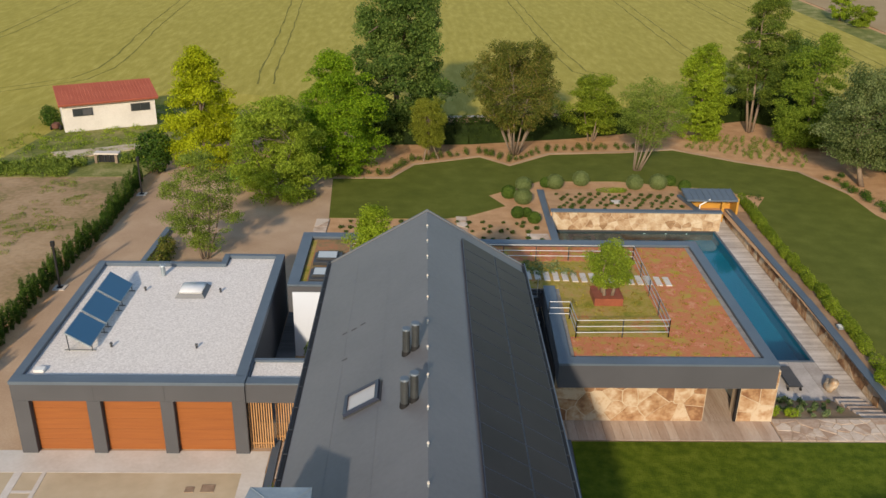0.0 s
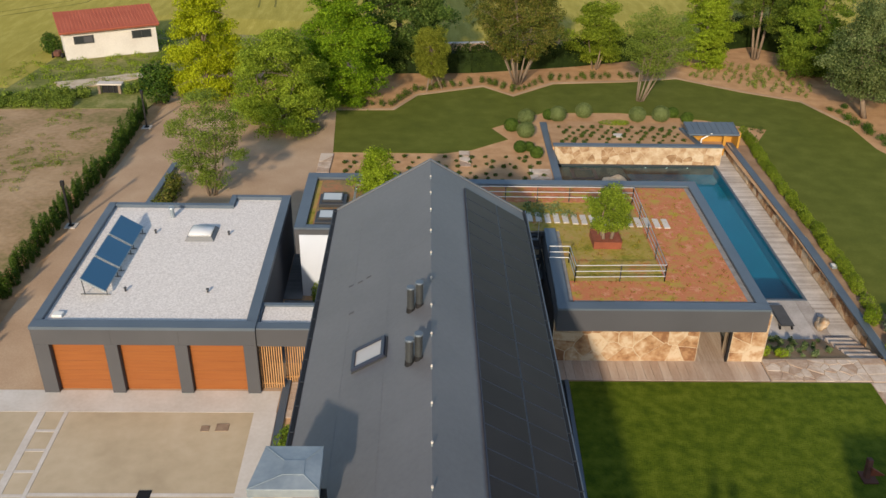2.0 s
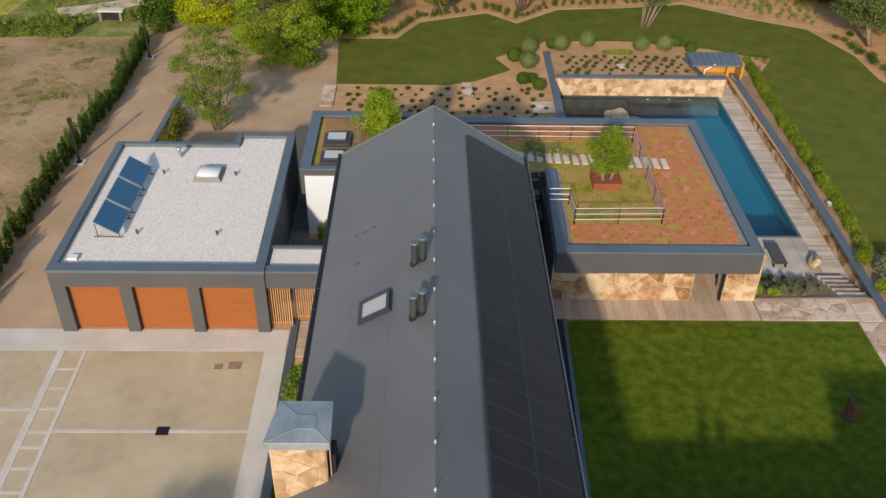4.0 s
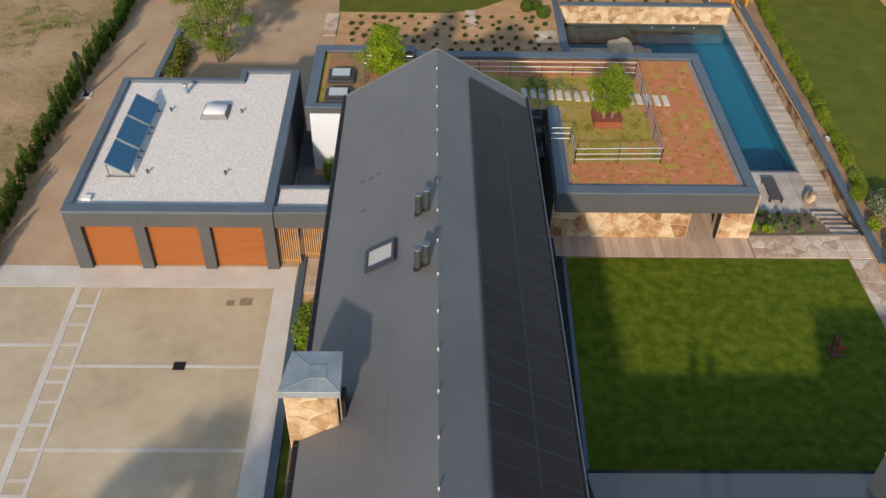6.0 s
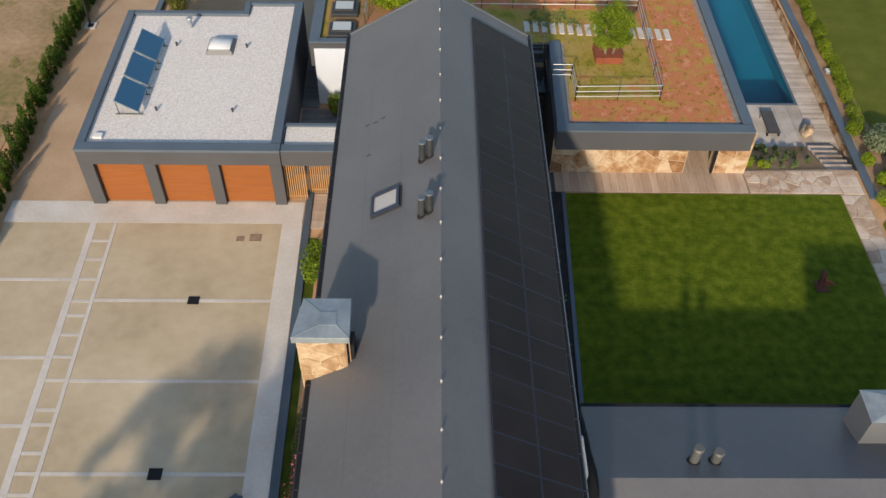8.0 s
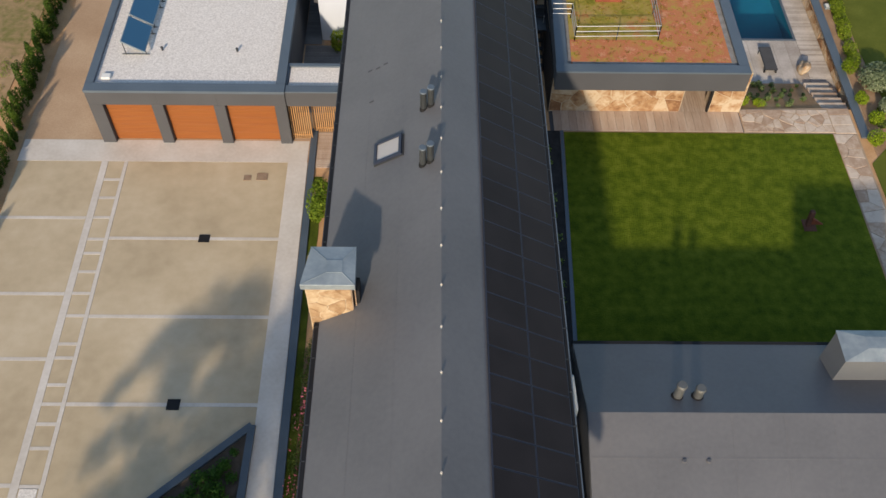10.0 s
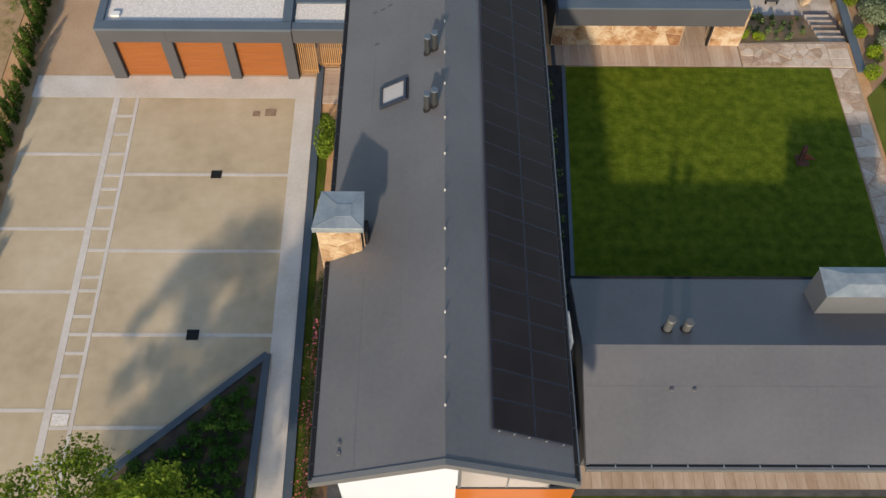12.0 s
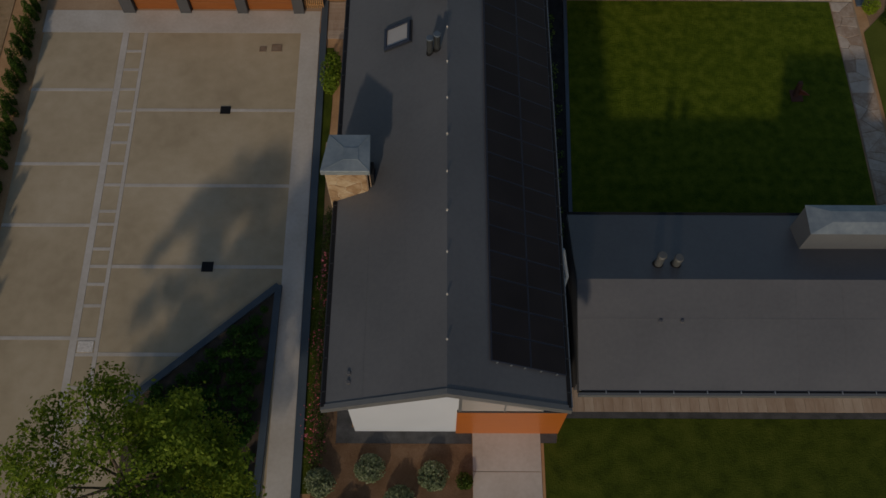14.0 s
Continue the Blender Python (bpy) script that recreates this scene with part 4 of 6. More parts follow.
def chimney_pipe(x, y, h=0.9, r=0.125):
    z = RZ + SL * x
    t = root("roof_cowl", x, y, z, "ribbed grey metal roof cowl", "roof vent", "roof cowls")
    part("collar", tube((x, y, z - 0.05), (x, y, z + 0.12), r * 1.25, r * 1.1, 14), M_black, t)
    part("pipe", tube((x, y, z), (x, y, z + h), r, r, 14), M_cowl, t)
    part("band", tube((x, y, z + 0.62), (x, y, z + 0.65), r + 0.006, r + 0.006, 14), M_cowl, t)
    # blue-grey cap colour carries the sky's reflection on the top
    part("cap", tube((x, y, z + h), (x, y, z + h + 0.05), r + 0.03, r + 0.01, 14), M_cap, t)


for x, y in ((-0.68, -10.0), (-0.40, -9.95), (-0.69, -7.05), (-0.40, -7.0)):
    chimney_pipe(x, y)
for y in (-22.74, -23.07):
    roof_pipe(-3.44, y, RZ - SL * 3.44, 0.055, 0.03, M_roof, "small round membrane vent", cap=True)
for x, y in ((-3.01, -3.32), (-2.67, -3.36), (-2.34, -3.31), (-2.86, -5.3)):
    part("membrane_patch", lying(on_left, x - 0.09, x + 0.09, y - 0.04, y + 0.04, 0.0, 0.012), M_fascia, house, "small dark patch")

# stone chimney
ch = root("stone_chimney", -3.6, -14.8, 0, "golden stone chimney with a zinc cap", "chimney")
part("core", box(-4.54, -3.02, -15.5, -14.25, 0, 9.35), M_mortar, ch)
CAP = ((-4.66, -15.69), (-2.84, -15.69), (-2.88, -14.11), (-4.41, -14.11))
FLAT = ((-3.83, -15.24), (-3.27, -15.24), (-3.29, -14.72), (-3.83, -14.72))
part("cap", slab(CAP, 9.36, 9.64), M_galv, ch, "weathered zinc cap", bevel=0.012)
part("cap_roof", hexa(bmesh.new(), [(*p, 9.642) for p in CAP] + [(*p, 9.71) for p in FLAT]), M_galv, ch)
part("cap_plate", slab(FLAT, 9.711, 9.728), M_galv, ch, "flat zinc plate")
for a, b in zip(CAP, FLAT):
    part("seam", tube((*a, 9.645), (*b, 9.715), 0.012, 0.012, 6), M_galv, ch)
for x, y in ((-3.03, -15.47), (-2.93, -15.35)):
    part("corner_post", box(x, x + 0.04, y - 0.02, y + 0.02, 7.4, 9.35), M_cover, ch, "brown metal corner strip")
part("flue_box", box(-2.99, -2.78, -15.3, -14.75, 7.6, 8.75), M_black, ch, "black metal duct")

# ---- wing ----
WX0, WX1, WYN, WYF, WZ, WR, WRY = 5.32, 24.0, -22.02, -14.05, 3.3, 4.75, -17.78
wing = root("wing", 14, -18, 0, "low wing with a grey membrane roof of unequal slopes", "house")
part("wall", slab([(WX0 + 0.3, WYN + 1.0), (WX1 - 0.3, WYN + 1.0), (WX1 - 0.3, WYF - 0.3), (WX0 + 0.3, WYF - 0.3)], -0.1, 3.05), M_fascia, wing)
for y in (WYF, WYN):
    bm = bmesh.new()
    prof = [(y, WZ), (WRY, WR), (WRY, WR - 0.28), (y, WZ - 0.28)]
    ring = [[bm.verts.new((x, yy, z)) for yy, z in prof] for x in (WX0, WX1)]
    for i in range(4):
        bm.faces.new((ring[0][i], ring[0][(i + 1) % 4], ring[1][(i + 1) % 4], ring[1][i]))
    bm.faces.new(ring[0])
    bm.faces.new(ring[1][::-1])
    part("roof_slope", bm, M_roof, wing, "grey roof membrane")
part("gable", hexa(bmesh.new(), [(WX0 - 0.03 + a, y, z) for a in (0.0, 0.025) for y, z in ((WYN, WZ - 0.29), (WYF, WZ - 0.29), (WRY + 0.3, WR), (WRY - 0.3, WR))]), M_dark, wing, "dark gable trim")
part("gutter", box(WX0 + 0.1, WX1, WYN - 0.085, WYN - 0.004, WZ - 0.2, WZ + 0.02), M_black, wing, "black eaves gutter")
part("gutter_lip", box(WX0 - 0.02, WX1, WYN - 0.2, WYN - 0.088, WZ - 0.24, WZ + 0.03), M_verge, wing, "grey gutter lip")
for x in np.arange(6.4, 20.0, 1.35):
    part("gutter_hook", box(x - 0.02, x + 0.02, WYN - 0.12, WYN, WZ + 0.021, WZ + 0.04), M_steel, wing)
part("gutter", box(WX0, WX1, WYF + 0.004, WYF + 0.12, WZ - 0.25, WZ + 0.02), M_black, wing)
def wing_z(y):
    return WR - (WR - WZ) * (WRY - y) / (WRY - WYN) if y < WRY else WR - (WR - WZ) * (y - WRY) / (WYF - WRY)
for x in (6.1, 7.7, 10.5, 12.4, 14.2, 16.1, 17.9):
    part("membrane_seam", hexa(bmesh.new(), [(x + a, y, wing_z(y) + b) for b in (-0.01, 0.006) for a, y in ((-0.03, WYN + 0.05), (0.03, WYN + 0.05), (0.03, WRY - 0.02), (-0.03, WRY - 0.02))]), M_roof, wing)
part("membrane_seam", hexa(bmesh.new(), [(x, y, wing_z(y) + b) for b in (-0.01, 0.007) for x, y in ((WX0 + 0.1, -19.33), (WX1, -19.33), (WX1, -19.27), (WX0 + 0.1, -19.27))]), M_roof, wing)
for x, h in ((8.74, 0.86), (9.48, 0.62)):
    z = wing_z(-16.98)
    t = root("flue", x, -16.98, z, "round zinc flue near the wing's ridge", "flue", "wing flues")
    part("pipe", tube((x, -16.98, z - 0.05), (x, -16.98, z + h), 0.17, 0.17, 16), M_flue, t)
    part("collar", tube((x, -16.98, z - 0.08), (x, -16.98, z + 0.1), 0.25, 0.20, 16), M_black, t)
    part("cap", tube((x, -16.98, z + h), (x, -16.98, z + h + 0.07), 0.20, 0.16, 16), M_flue, t)
for x in (8.65, 9.52):
    roof_pipe(x, -19.41, wing_z(-19.41), 0.055, 0.03, M_roof, "small round membrane vent")
t = root("zinc_chimney", 16.5, -16, 4, "large sheet-metal chimney box with a sloped zinc cap", "chimney")
part("casing", box(14.86, 19.2, -16.05, -14.78, 3.3, 5.5), M_verge, t)
part("cap", hexa(bmesh.new(), [(14.82, -16.09, 5.502), (19.24, -16.09, 5.502), (19.24, -14.74, 5.502), (14.82, -14.74, 5.502), (15.75, -15.62, 5.68), (18.4, -15.62, 5.68), (18.4, -15.12, 5.68), (15.75, -15.12, 5.68)]), M_galv, t, "zinc cap")
front_walk = root("front_walk", 14, -22.2, 0, "pale timber walk along the wing", "deck", kind="structure")
boards(front_walk, 5.2, 24, -21.97, -20.9, 0.05, 0.42, "y", M_deckwarm)
thing("gravel_strip", box(4.95, 24, -22.28, -21.98, -0.1, 0.035), M_darkgravel, "dark gravel strip beside the walk", "gravel", kind="structure")
thing("gravel_apron", slab([(-4.66, -23.38), (1.14, -23.38), (1.14, -22.7), (-4.0, -22.7), (-4.0, -20), (-4.66, -20)], -0.1, 0.03), M_darkgravel, "dark gravel apron below the gable", "gravel", kind="structure")
thing("gravel_apron", slab([(4.07, -23.34), (4.74, -23.34), (4.9, -21.98), (4.07, -21.98)], -0.1, 0.045), M_darkgravel, "dark gravel apron at the house corner", "gravel", kind="structure")
sheet("border_bed", [(22.85, -1.6), (24.5, -1.6), (25.3, 1.5), (25.0, 6), (24.22, 8), (24.55, 20), (24.85, 30.5), (23.5, 30.5), (23.0, 14), (22.8, 0.5)], 0.018, M_bedbrown, "brown mulch border above the retaining wall", "flower bed")
sheet("rose_bed", [(-5.63, -25.4), (-5.0, -21.49), (-4.67, -21.49), (-4.67, -12.4), (-5.85, -12.4)], 0.026, M_mulch, "brown mulch bed under the roses", "flower bed")
sheet("front_bed", [(-5.6, -40), (1.15, -40), (1.15, -23.39), (-4.66, -23.39), (-4.66, -21.5), (-5.0, -21.5), (-5.6, -25.5)], 0.02, M_mulch, "dark brown bark mulch bed before the gable", "flower bed")
entry = root("entry_path", 2.6, -30, 0, "pale concrete entry path before the gable", "path", kind="structure")
for i in range(9):
    part("slab", box(1.17, 4.06, -24.55 - i * 1.8, -22.88 - i * 1.8 if i == 0 else -22.78 - i * 1.8, -0.1, 0.05), M_band, entry)
gap = root("box_gutter", 4.8, -18, 2.9, "gravel-filled box gutter between house and wing", "gutter")
part("trough", box(4.5, 5.08, -21.9, -14.2, 2.75, 2.95), M_fascia, gap)
part("gravel", box(4.56, 5.02, -21.85, -14.25, 2.9, 2.975), M_greygravel, gap, "pale gravel")
part("downpipe", tube((4.5, -17.5, 6.9), (4.85, -17.9, 5.2), 0.06, 0.06, 8), M_plainwhite, gap, "white downpipe")
part("downpipe", tube((4.85, -17.9, 5.2), (4.85, -17.9, 2.98), 0.06, 0.06, 8), M_plainwhite, gap, "white downpipe")
thing("gravel_channel", slab([(4.0, -22), (5.6, -22), (5.85, -14), (6.39, 1.0), (4.0, 1.0)], -0.1, 0.03), M_channel, "darkened gravel and planting between house and lawn", "gravel", kind="structure")
thing("lawn_kerb", slab([(5.86, -14), (6.04, -14), (6.58, 1), (6.40, 1)], -0.1, 0.06), M_cap, "grey stone kerb beside the courtyard lawn", "kerb", kind="structure")

# ---- flat-roofed pool house and garden rooms ----
pav = root("pool_house", 8, 8, 0, "flat-roofed stone pool house with a sedum roof", "pool house")
RT = 3.8
part("roof_slab", slab([(5.85, 1.4), (15.6, 1.4), (15.6, 14.95), (-1.2, 14.95), (-1.2, 10.2), (4.6, 10.2), (4.6, 9.0), (6.05, 9.0)], 2.55, 3.55), M_fascia, pav, "grey render fascia")
part("roof_slab", slab([(-6.95, 8.25), (-4.0, 8.25), (-4.0, 10.2), (-1.202, 10.2), (-1.202, 14.95), (-6.95, 14.95)], 2.55, 3.86), M_fascia, pav, "grey render fascia")
RL = 4.12
for r, zt in (((5.85, 15.6, 1.4, 1.96), RT), ((15.1, 15.6, 1.963, 14.95), RT), ((-1.2, 15.098, 14.35, 14.95), RT), ((-6.95, -1.202, 14.35, 14.95), RL), ((-6.95, -6.4, 8.25, 14.348), RL), ((-6.398, -4.0, 8.25, 8.6), RL)):
    part("upstand", box(*r, zt - 0.26 if zt == RL else zt - 0.25, zt - 0.102), M_fascia, pav)
    part("coping", box(r[0] - 0.02, r[1] + 0.001, r[2] - 0.02, r[3] + 0.001, zt - 0.10, zt), M_cap, pav, "blue-grey metal coping")
part("upstand", slab([(5.88, 1.963), (6.40, 1.963), (6.62, 9.0), (6.08, 9.0)], 3.551, 3.698), M_fascia, pav)
part("coping", slab([(5.86, 1.963), (6.42, 1.963), (6.64, 9.02), (6.06, 9.02)], 3.70, RT), M_cap, pav, "blue-grey metal coping")
part("gravel_margin", slab([(6.40, 1.96), (15.1, 1.96), (15.1, 14.35), (-1.19, 14.35), (-1.19, 10.2), (4.6, 10.2), (4.6, 9.0), (6.6, 9.0)], 3.5, 3.61), M_greygravel, pav, "grey gravel margin")
part("sedum", slab([(6.66, 2.08), (15.0, 2.08), (15.0, 14.27), (11.35, 14.27), (11.35, 4.0), (6.72, 4.0)], 3.5, 3.66), M_sedum, pav, "red and orange sedum")
part("sedum", slab([(-1.18, 12.35), (11.345, 12.35), (11.345, 14.27), (-1.18, 14.27)], 3.5, 3.66), M_sedum, pav)
part("sedum", slab([(6.72, 4.005), (11.345, 4.005), (11.345, 12.345), (-1.18, 12.345), (-1.18, 10.22), (4.62, 10.22), (4.62, 9.05), (6.88, 9.05)], 3.5, 3.65), M_sedumgreen, pav, "olive green sedum")
part("sedum", slab([(-6.1, 8.9), (-4.0, 8.9), (-4.0, 10.2), (-1.25, 10.2), (-1.25, 14.3), (-6.1, 14.3)], 3.8, 3.95), M_sedumgrey, pav, "dry brown-green sedum")
part("sedum", slab([(-6.39, 8.62), (-6.102, 8.62), (-6.102, 14.3), (-6.39, 14.3)], 3.8, 3.93), M_sedumgreen, pav)
for r in ((14.80, 14.998, 2.085, 14.26), (6.70, 14.797, 2.085, 2.26)):
    part("gravel_margin", box(*r, 3.5, 3.672), M_greygravel, pav, "grey gravel margin")
sw = part("stone_wall", box(5.9, 12.95, 2.5, 14.5, -0.1, 2.549), M_mortar, pav)
pier = part("stone_pier", box(14.52, 16.22, 2.5, 3.4, -1.4, 2.80), M_mortar, pav)
part("side_glazing", box(14.9, 14.95, 3.4, 9.3, 0.0, 2.549), M_glass, pav, "tall glazed side")
part("pier_edge", box(14.40, 14.515, 2.47, 2.62, 0, 2.549), M_black, pav)
part("wall", box(12.95, 14.5, 9.3, 9.5, 0, 2.85), M_fascia, pav)
part("wall", box(-6.72, -3.9, 8.16, 8.40, -0.1, 3.72), M_white, pav, "white plaster wall")
part("wall_head", box(-6.95, -3.9, 8.2, 8.24, 3.722, 4.0), M_fascia, pav)
part("wall", box(-6.71, -6.42, 8.42, 14.6, -0.1, 2.549), M_white, pav)
part("wall", box(-6.42, 15.2, 14.3, 14.6, -1.4, 2.85), M_fascia, pav)
# thin black sheet put in to darken this side of the gap
part("wall", box(5.86, 5.9, 2.5, 8.7, 0, 2.85), M_black, pav)
pav_floor = root("pool_house_deck", 11, 1.8, 0, "weathered timber walk before the pool house", "deck", kind="structure")
boards(pav_floor, 6.1, 16.15, 1.0, 2.5, 0.05, 0.42, "y", M_deckwarm)
boards(pav_floor, 12.97, 14.88, 2.5, 9.3, 0.046, 0.15, "y", M_deckwarm)
part("base", box(5.9, 16.2, 1.0, 14.9, -1.4, 0.012), M_fascia, pav_floor)

for y in (9.55, 11.62):
    t = root("flat_skylight", -5.25, y, 3.95, "flat glass skylight on a dark kerb", "skylight", "flat skylights")
    part("kerb", box(-5.98, -4.5, y - 0.78, y + 0.52, 3.94, 4.16), M_dark, t, bevel=0.03)
    part("frame", ring_frame(-5.83, -4.72, y - 0.46, y + 0.48, 4.162, 4.26, 0.06), M_dark, t)
    part("pane", box(-5.77, -4.78, y - 0.40, y + 0.42, 4.163, 4.25), M_skyglass, t)

stepping = root("stepping_path", 9, 9.8, 3.65, "row of pale concrete stepping slabs across the sedum", "stepping stones")
for i in range(17):
    x = 4.95 + i * 0.485
    y = 10.53 - 0.088 * (x - 4.95) + 0.03 * (i % 3)
    part("stepping_stone", box(x - 0.155, x + 0.155, y - 0.52, y + 0.52, 3.64, 3.70), M_band, stepping, bevel=0.01)


def railing(name, pts, label, zb=3.62, h=0.95):
    t = root(name, *pts[0], zb, label, "railing", "roof railings")
    for a, b in zip(pts, pts[1:]):
        for k in (0.33, 0.66, 1.0):
            part("rail", tube((*a, zb + h * k), (*b, zb + h * k), 0.02, 0.02, 6), M_steel, t)
        n = max(1, round(math.dist(a, b) / 1.9))
        for i in range(n + 1):
            x, y = a[0] + (b[0] - a[0]) * i / n, a[1] + (b[1] - a[1]) * i / n
            part("post", box(x - 0.025, x + 0.025, y - 0.01, y + 0.01, zb, zb + h), M_cowl, t)


railing("roof_railing", [(5.92, 5.74), (6.92, 5.74), (6.95, 3.9), (11.3, 4.02), (11.42, 12.42), (-1.1, 12.42)], "stainless railing round the roof terrace")
railing("court_railing", [(-4.05, 10.25), (-4.05, 12.75), (-1.3, 12.75)], "stainless railing round the light court", 3.95, 0.7)

pl = root("planter", 9.05, 7.4, 3.65, "square rusted-steel planter on the sedum roof", "planter")
part("box", box(8.38, 9.8, 7.1, 8.5, 3.64, 4.03), M_corten, pl, "rusted steel box", bevel=0.01)
part("soil", box(8.46, 9.72, 7.18, 8.42, 3.9, 3.96), M_soil, pl)
part("rim", ring_frame(8.36, 9.82, 7.08, 8.52, 4.031, 4.06, 0.05), M_corten, pl)

stair = root("steel_stair", 5.1, 6, 0, "dark steel stair between house and roof terrace", "stair")
part("landing", box(5.15, 5.98, 8.75, 9.65, 3.44, 3.5), M_dark, stair, "dark steel landing")
part("lower_roof", box(4.6, 5.84, 6.4, 8.3, 2.2, 2.3), M_cowl, stair, "grey metal lower platform")
for i in range(10):
    part("tread", box(4.55, 5.75, 8.6 - i * 0.3 - 0.27, 8.6 - i * 0.3, 3.4 - i * 0.34, 3.45 - i * 0.34), M_dark, stair)
part("stringer", hexa(bmesh.new(), [(5.76 + a, y, z) for a in (0.0, 0.05) for y, z in ((8.6, 3.5), (5.6, 0.05), (5.6, 0.35), (8.6, 3.8))]), M_black, stair)
for y in (8.5, 7.0):
    part("handrail_post", tube((5.7, y, 3.5 - (8.6 - y) * 1.13), (5.7, y, 4.6 - (8.6 - y) * 1.13), 0.02), M_steel, stair)

# ---- pool and terrace ----
TZ = -1.3
pool = root("pool", 18, 18, TZ, "L-shaped deep teal swimming pool", "pool", kind="structure")
part("pool_floor", slab([(15.7, 10.2), (21.45, 10.2), (21.45, 28.55), (9.4, 28.55), (9.4, 22), (15.7, 22)], -3.2, -2.9), M_pool, pool)
for r in ((15.5, 21.45, 10.05, 10.2), (21.45, 21.6, 10.05, 28.55), (9.3, 21.6, 28.5, 28.56), (9.25, 9.4, 22, 28.55), (15.5, 15.7, 10.2, 22)):
    part("pool_wall", box(*r, -3.2, TZ - 0.02), M_pooldark if 28 < r[2] else M_pool, pool)
    part("pool_rim", box(*r, TZ - 0.019, TZ + 0.03), M_pooldark if r[2] > 21.9 else M_cap, pool)
part("pool_ledge", slab([(9.4, 24.9), (14.9, 24.9), (14.4, 28.5), (9.4, 28.5)], -3.0, -1.46), M_pooldark, pool, "dark shallow ledge")
part("spa_step", ring_frame(10.5, 12.4, 26.2, 28.0, -1.458, -1.39, 0.25), M_pooldark, pool)
part("pool_bed", slab([(9.4, 20), (15.5, 20), (15.5, 24.9), (9.4, 24.9)], -3.0, TZ - 0.02), M_flag, pool, "pale stone platform")
mw = bpy.data.materials.new("pool_water")
mw.use_nodes = True
nb = mw.node_tree.nodes["Principled BSDF"]
nb.inputs["Base Color"].default_value = (0.25, 0.72, 0.85, 1)
nb.inputs["Transmission Weight"].default_value, nb.inputs["IOR"].default_value, nb.inputs["Roughness"].default_value = 1.0, 1.33, 0.02
wv = mw.node_tree.nodes.new("ShaderNodeTexNoise")
wv.inputs["Scale"].default_value = 1.5
wb = mw.node_tree.nodes.new("ShaderNodeBump")
wb.inputs["Strength"].default_value, wb.inputs["Distance"].default_value = 0.15, 0.02
mw.node_tree.links.new(wv.outputs[0], wb.inputs["Height"])
mw.node_tree.links.new(wb.outputs[0], nb.inputs["Normal"])
me = bpy.data.meshes.new("water")
me.from_pydata([(x, y, TZ - 0.10) for x, y in ((15.7, 10.2), (21.45, 10.2), (21.45, 28.55), (9.4, 28.55), (9.4, 24.9), (15.7, 24.9))], [], [(0, 1, 2, 3, 4, 5)])
wat = link_mesh("water", me, mw, pool, "clear teal water")
wat.visible_shadow = False

for x in (16.3, 17.9, 19.45):
    part("pool_light", tube((x, 28.499, -1.62), (x, 28.47, -1.62), 0.07, 0.07, 10), M_plainwhite, pool, "small white pool light")
terr = root("pool_terrace", 19, 8, TZ, "weathered grey timber pool deck", "deck", kind="structure")
part("base", slab([(15.9, 3.5), (22.55, 3.5), (22.55, 30.9), (21.61, 30.9), (21.61, 10.0), (15.9, 10.0)], -1.8, TZ - 0.035), M_fascia, terr)
boards(terr, 16.25, 21.6, 5.9, 10.04, TZ, 0.75, "y", M_deck)
boards(terr, 21.62, 22.9, 5.4, 31.0, TZ, 0.145, "x", M_deck)

# retaining walls with coping
rw = root("retaining_wall", 22.6, 15, -1.4, "long golden stone retaining wall with a blue-grey coping", "wall", kind="structure")
for ya, yb in ((0.6, 15.0), (15.0, 30.8)):
    xa, xb = (22.35 + 0.5 * (y - 0.6) / 30.2 for y in (ya, yb))
    za, zb = gz(ya), gz(yb)
    part("core", hexa(bmesh.new(), [(22.95, ya, -1.6), (xa + 0.62, ya, -1.6), (xb + 0.47, yb, -1.6), (22.95, yb, -1.6), (22.95, ya, za + 0.02), (xa + 0.62, ya, za + 0.005), (xb + 0.47, yb, zb + 0.02), (22.95, yb, zb + 0.02)]), M_mortar, rw)
    part("coping", hexa(bmesh.new(), [(xa, ya, za + 0.022), (xa + 0.45, ya, za + 0.022), (xb + 0.5, yb, zb + 0.022), (xb, yb, zb + 0.022), (xa, ya, za + 0.11), (xa + 0.45, ya, za + 0.11), (xb + 0.5, yb, zb + 0.11), (xb, yb, zb + 0.11)]), M_cap, rw, "blue-grey coping")
fw = root("pool_back_wall", 16, 28.8, -1.4, "golden stone wall behind the pool with a dark coping", "wall", kind="structure")
part("core", box(9.4, 21.9, 28.62, 29.0, -3.0, 0.12), M_mortar, fw)
part("coping", box(9.25, 21.95, 28.52, 29.0, 0.122, 0.24), M_cap, fw, "blue-grey coping")
part("cheek", hexa(bmesh.new(), [(20.15, 29.0, -1.4), (20.45, 29.0, -1.4), (20.15, 33.4, -1.4), (19.85, 33.4, -1.4), (20.15, 29.0, 0.24), (20.45, 29.0, 0.24), (20.15, 33.4, -0.2), (19.85, 33.4, -0.2)]), M_cap, fw, "blue-grey side wall")


def bed_z(x, y):
    return 0.06 - 0.104 * (y - 29.0)


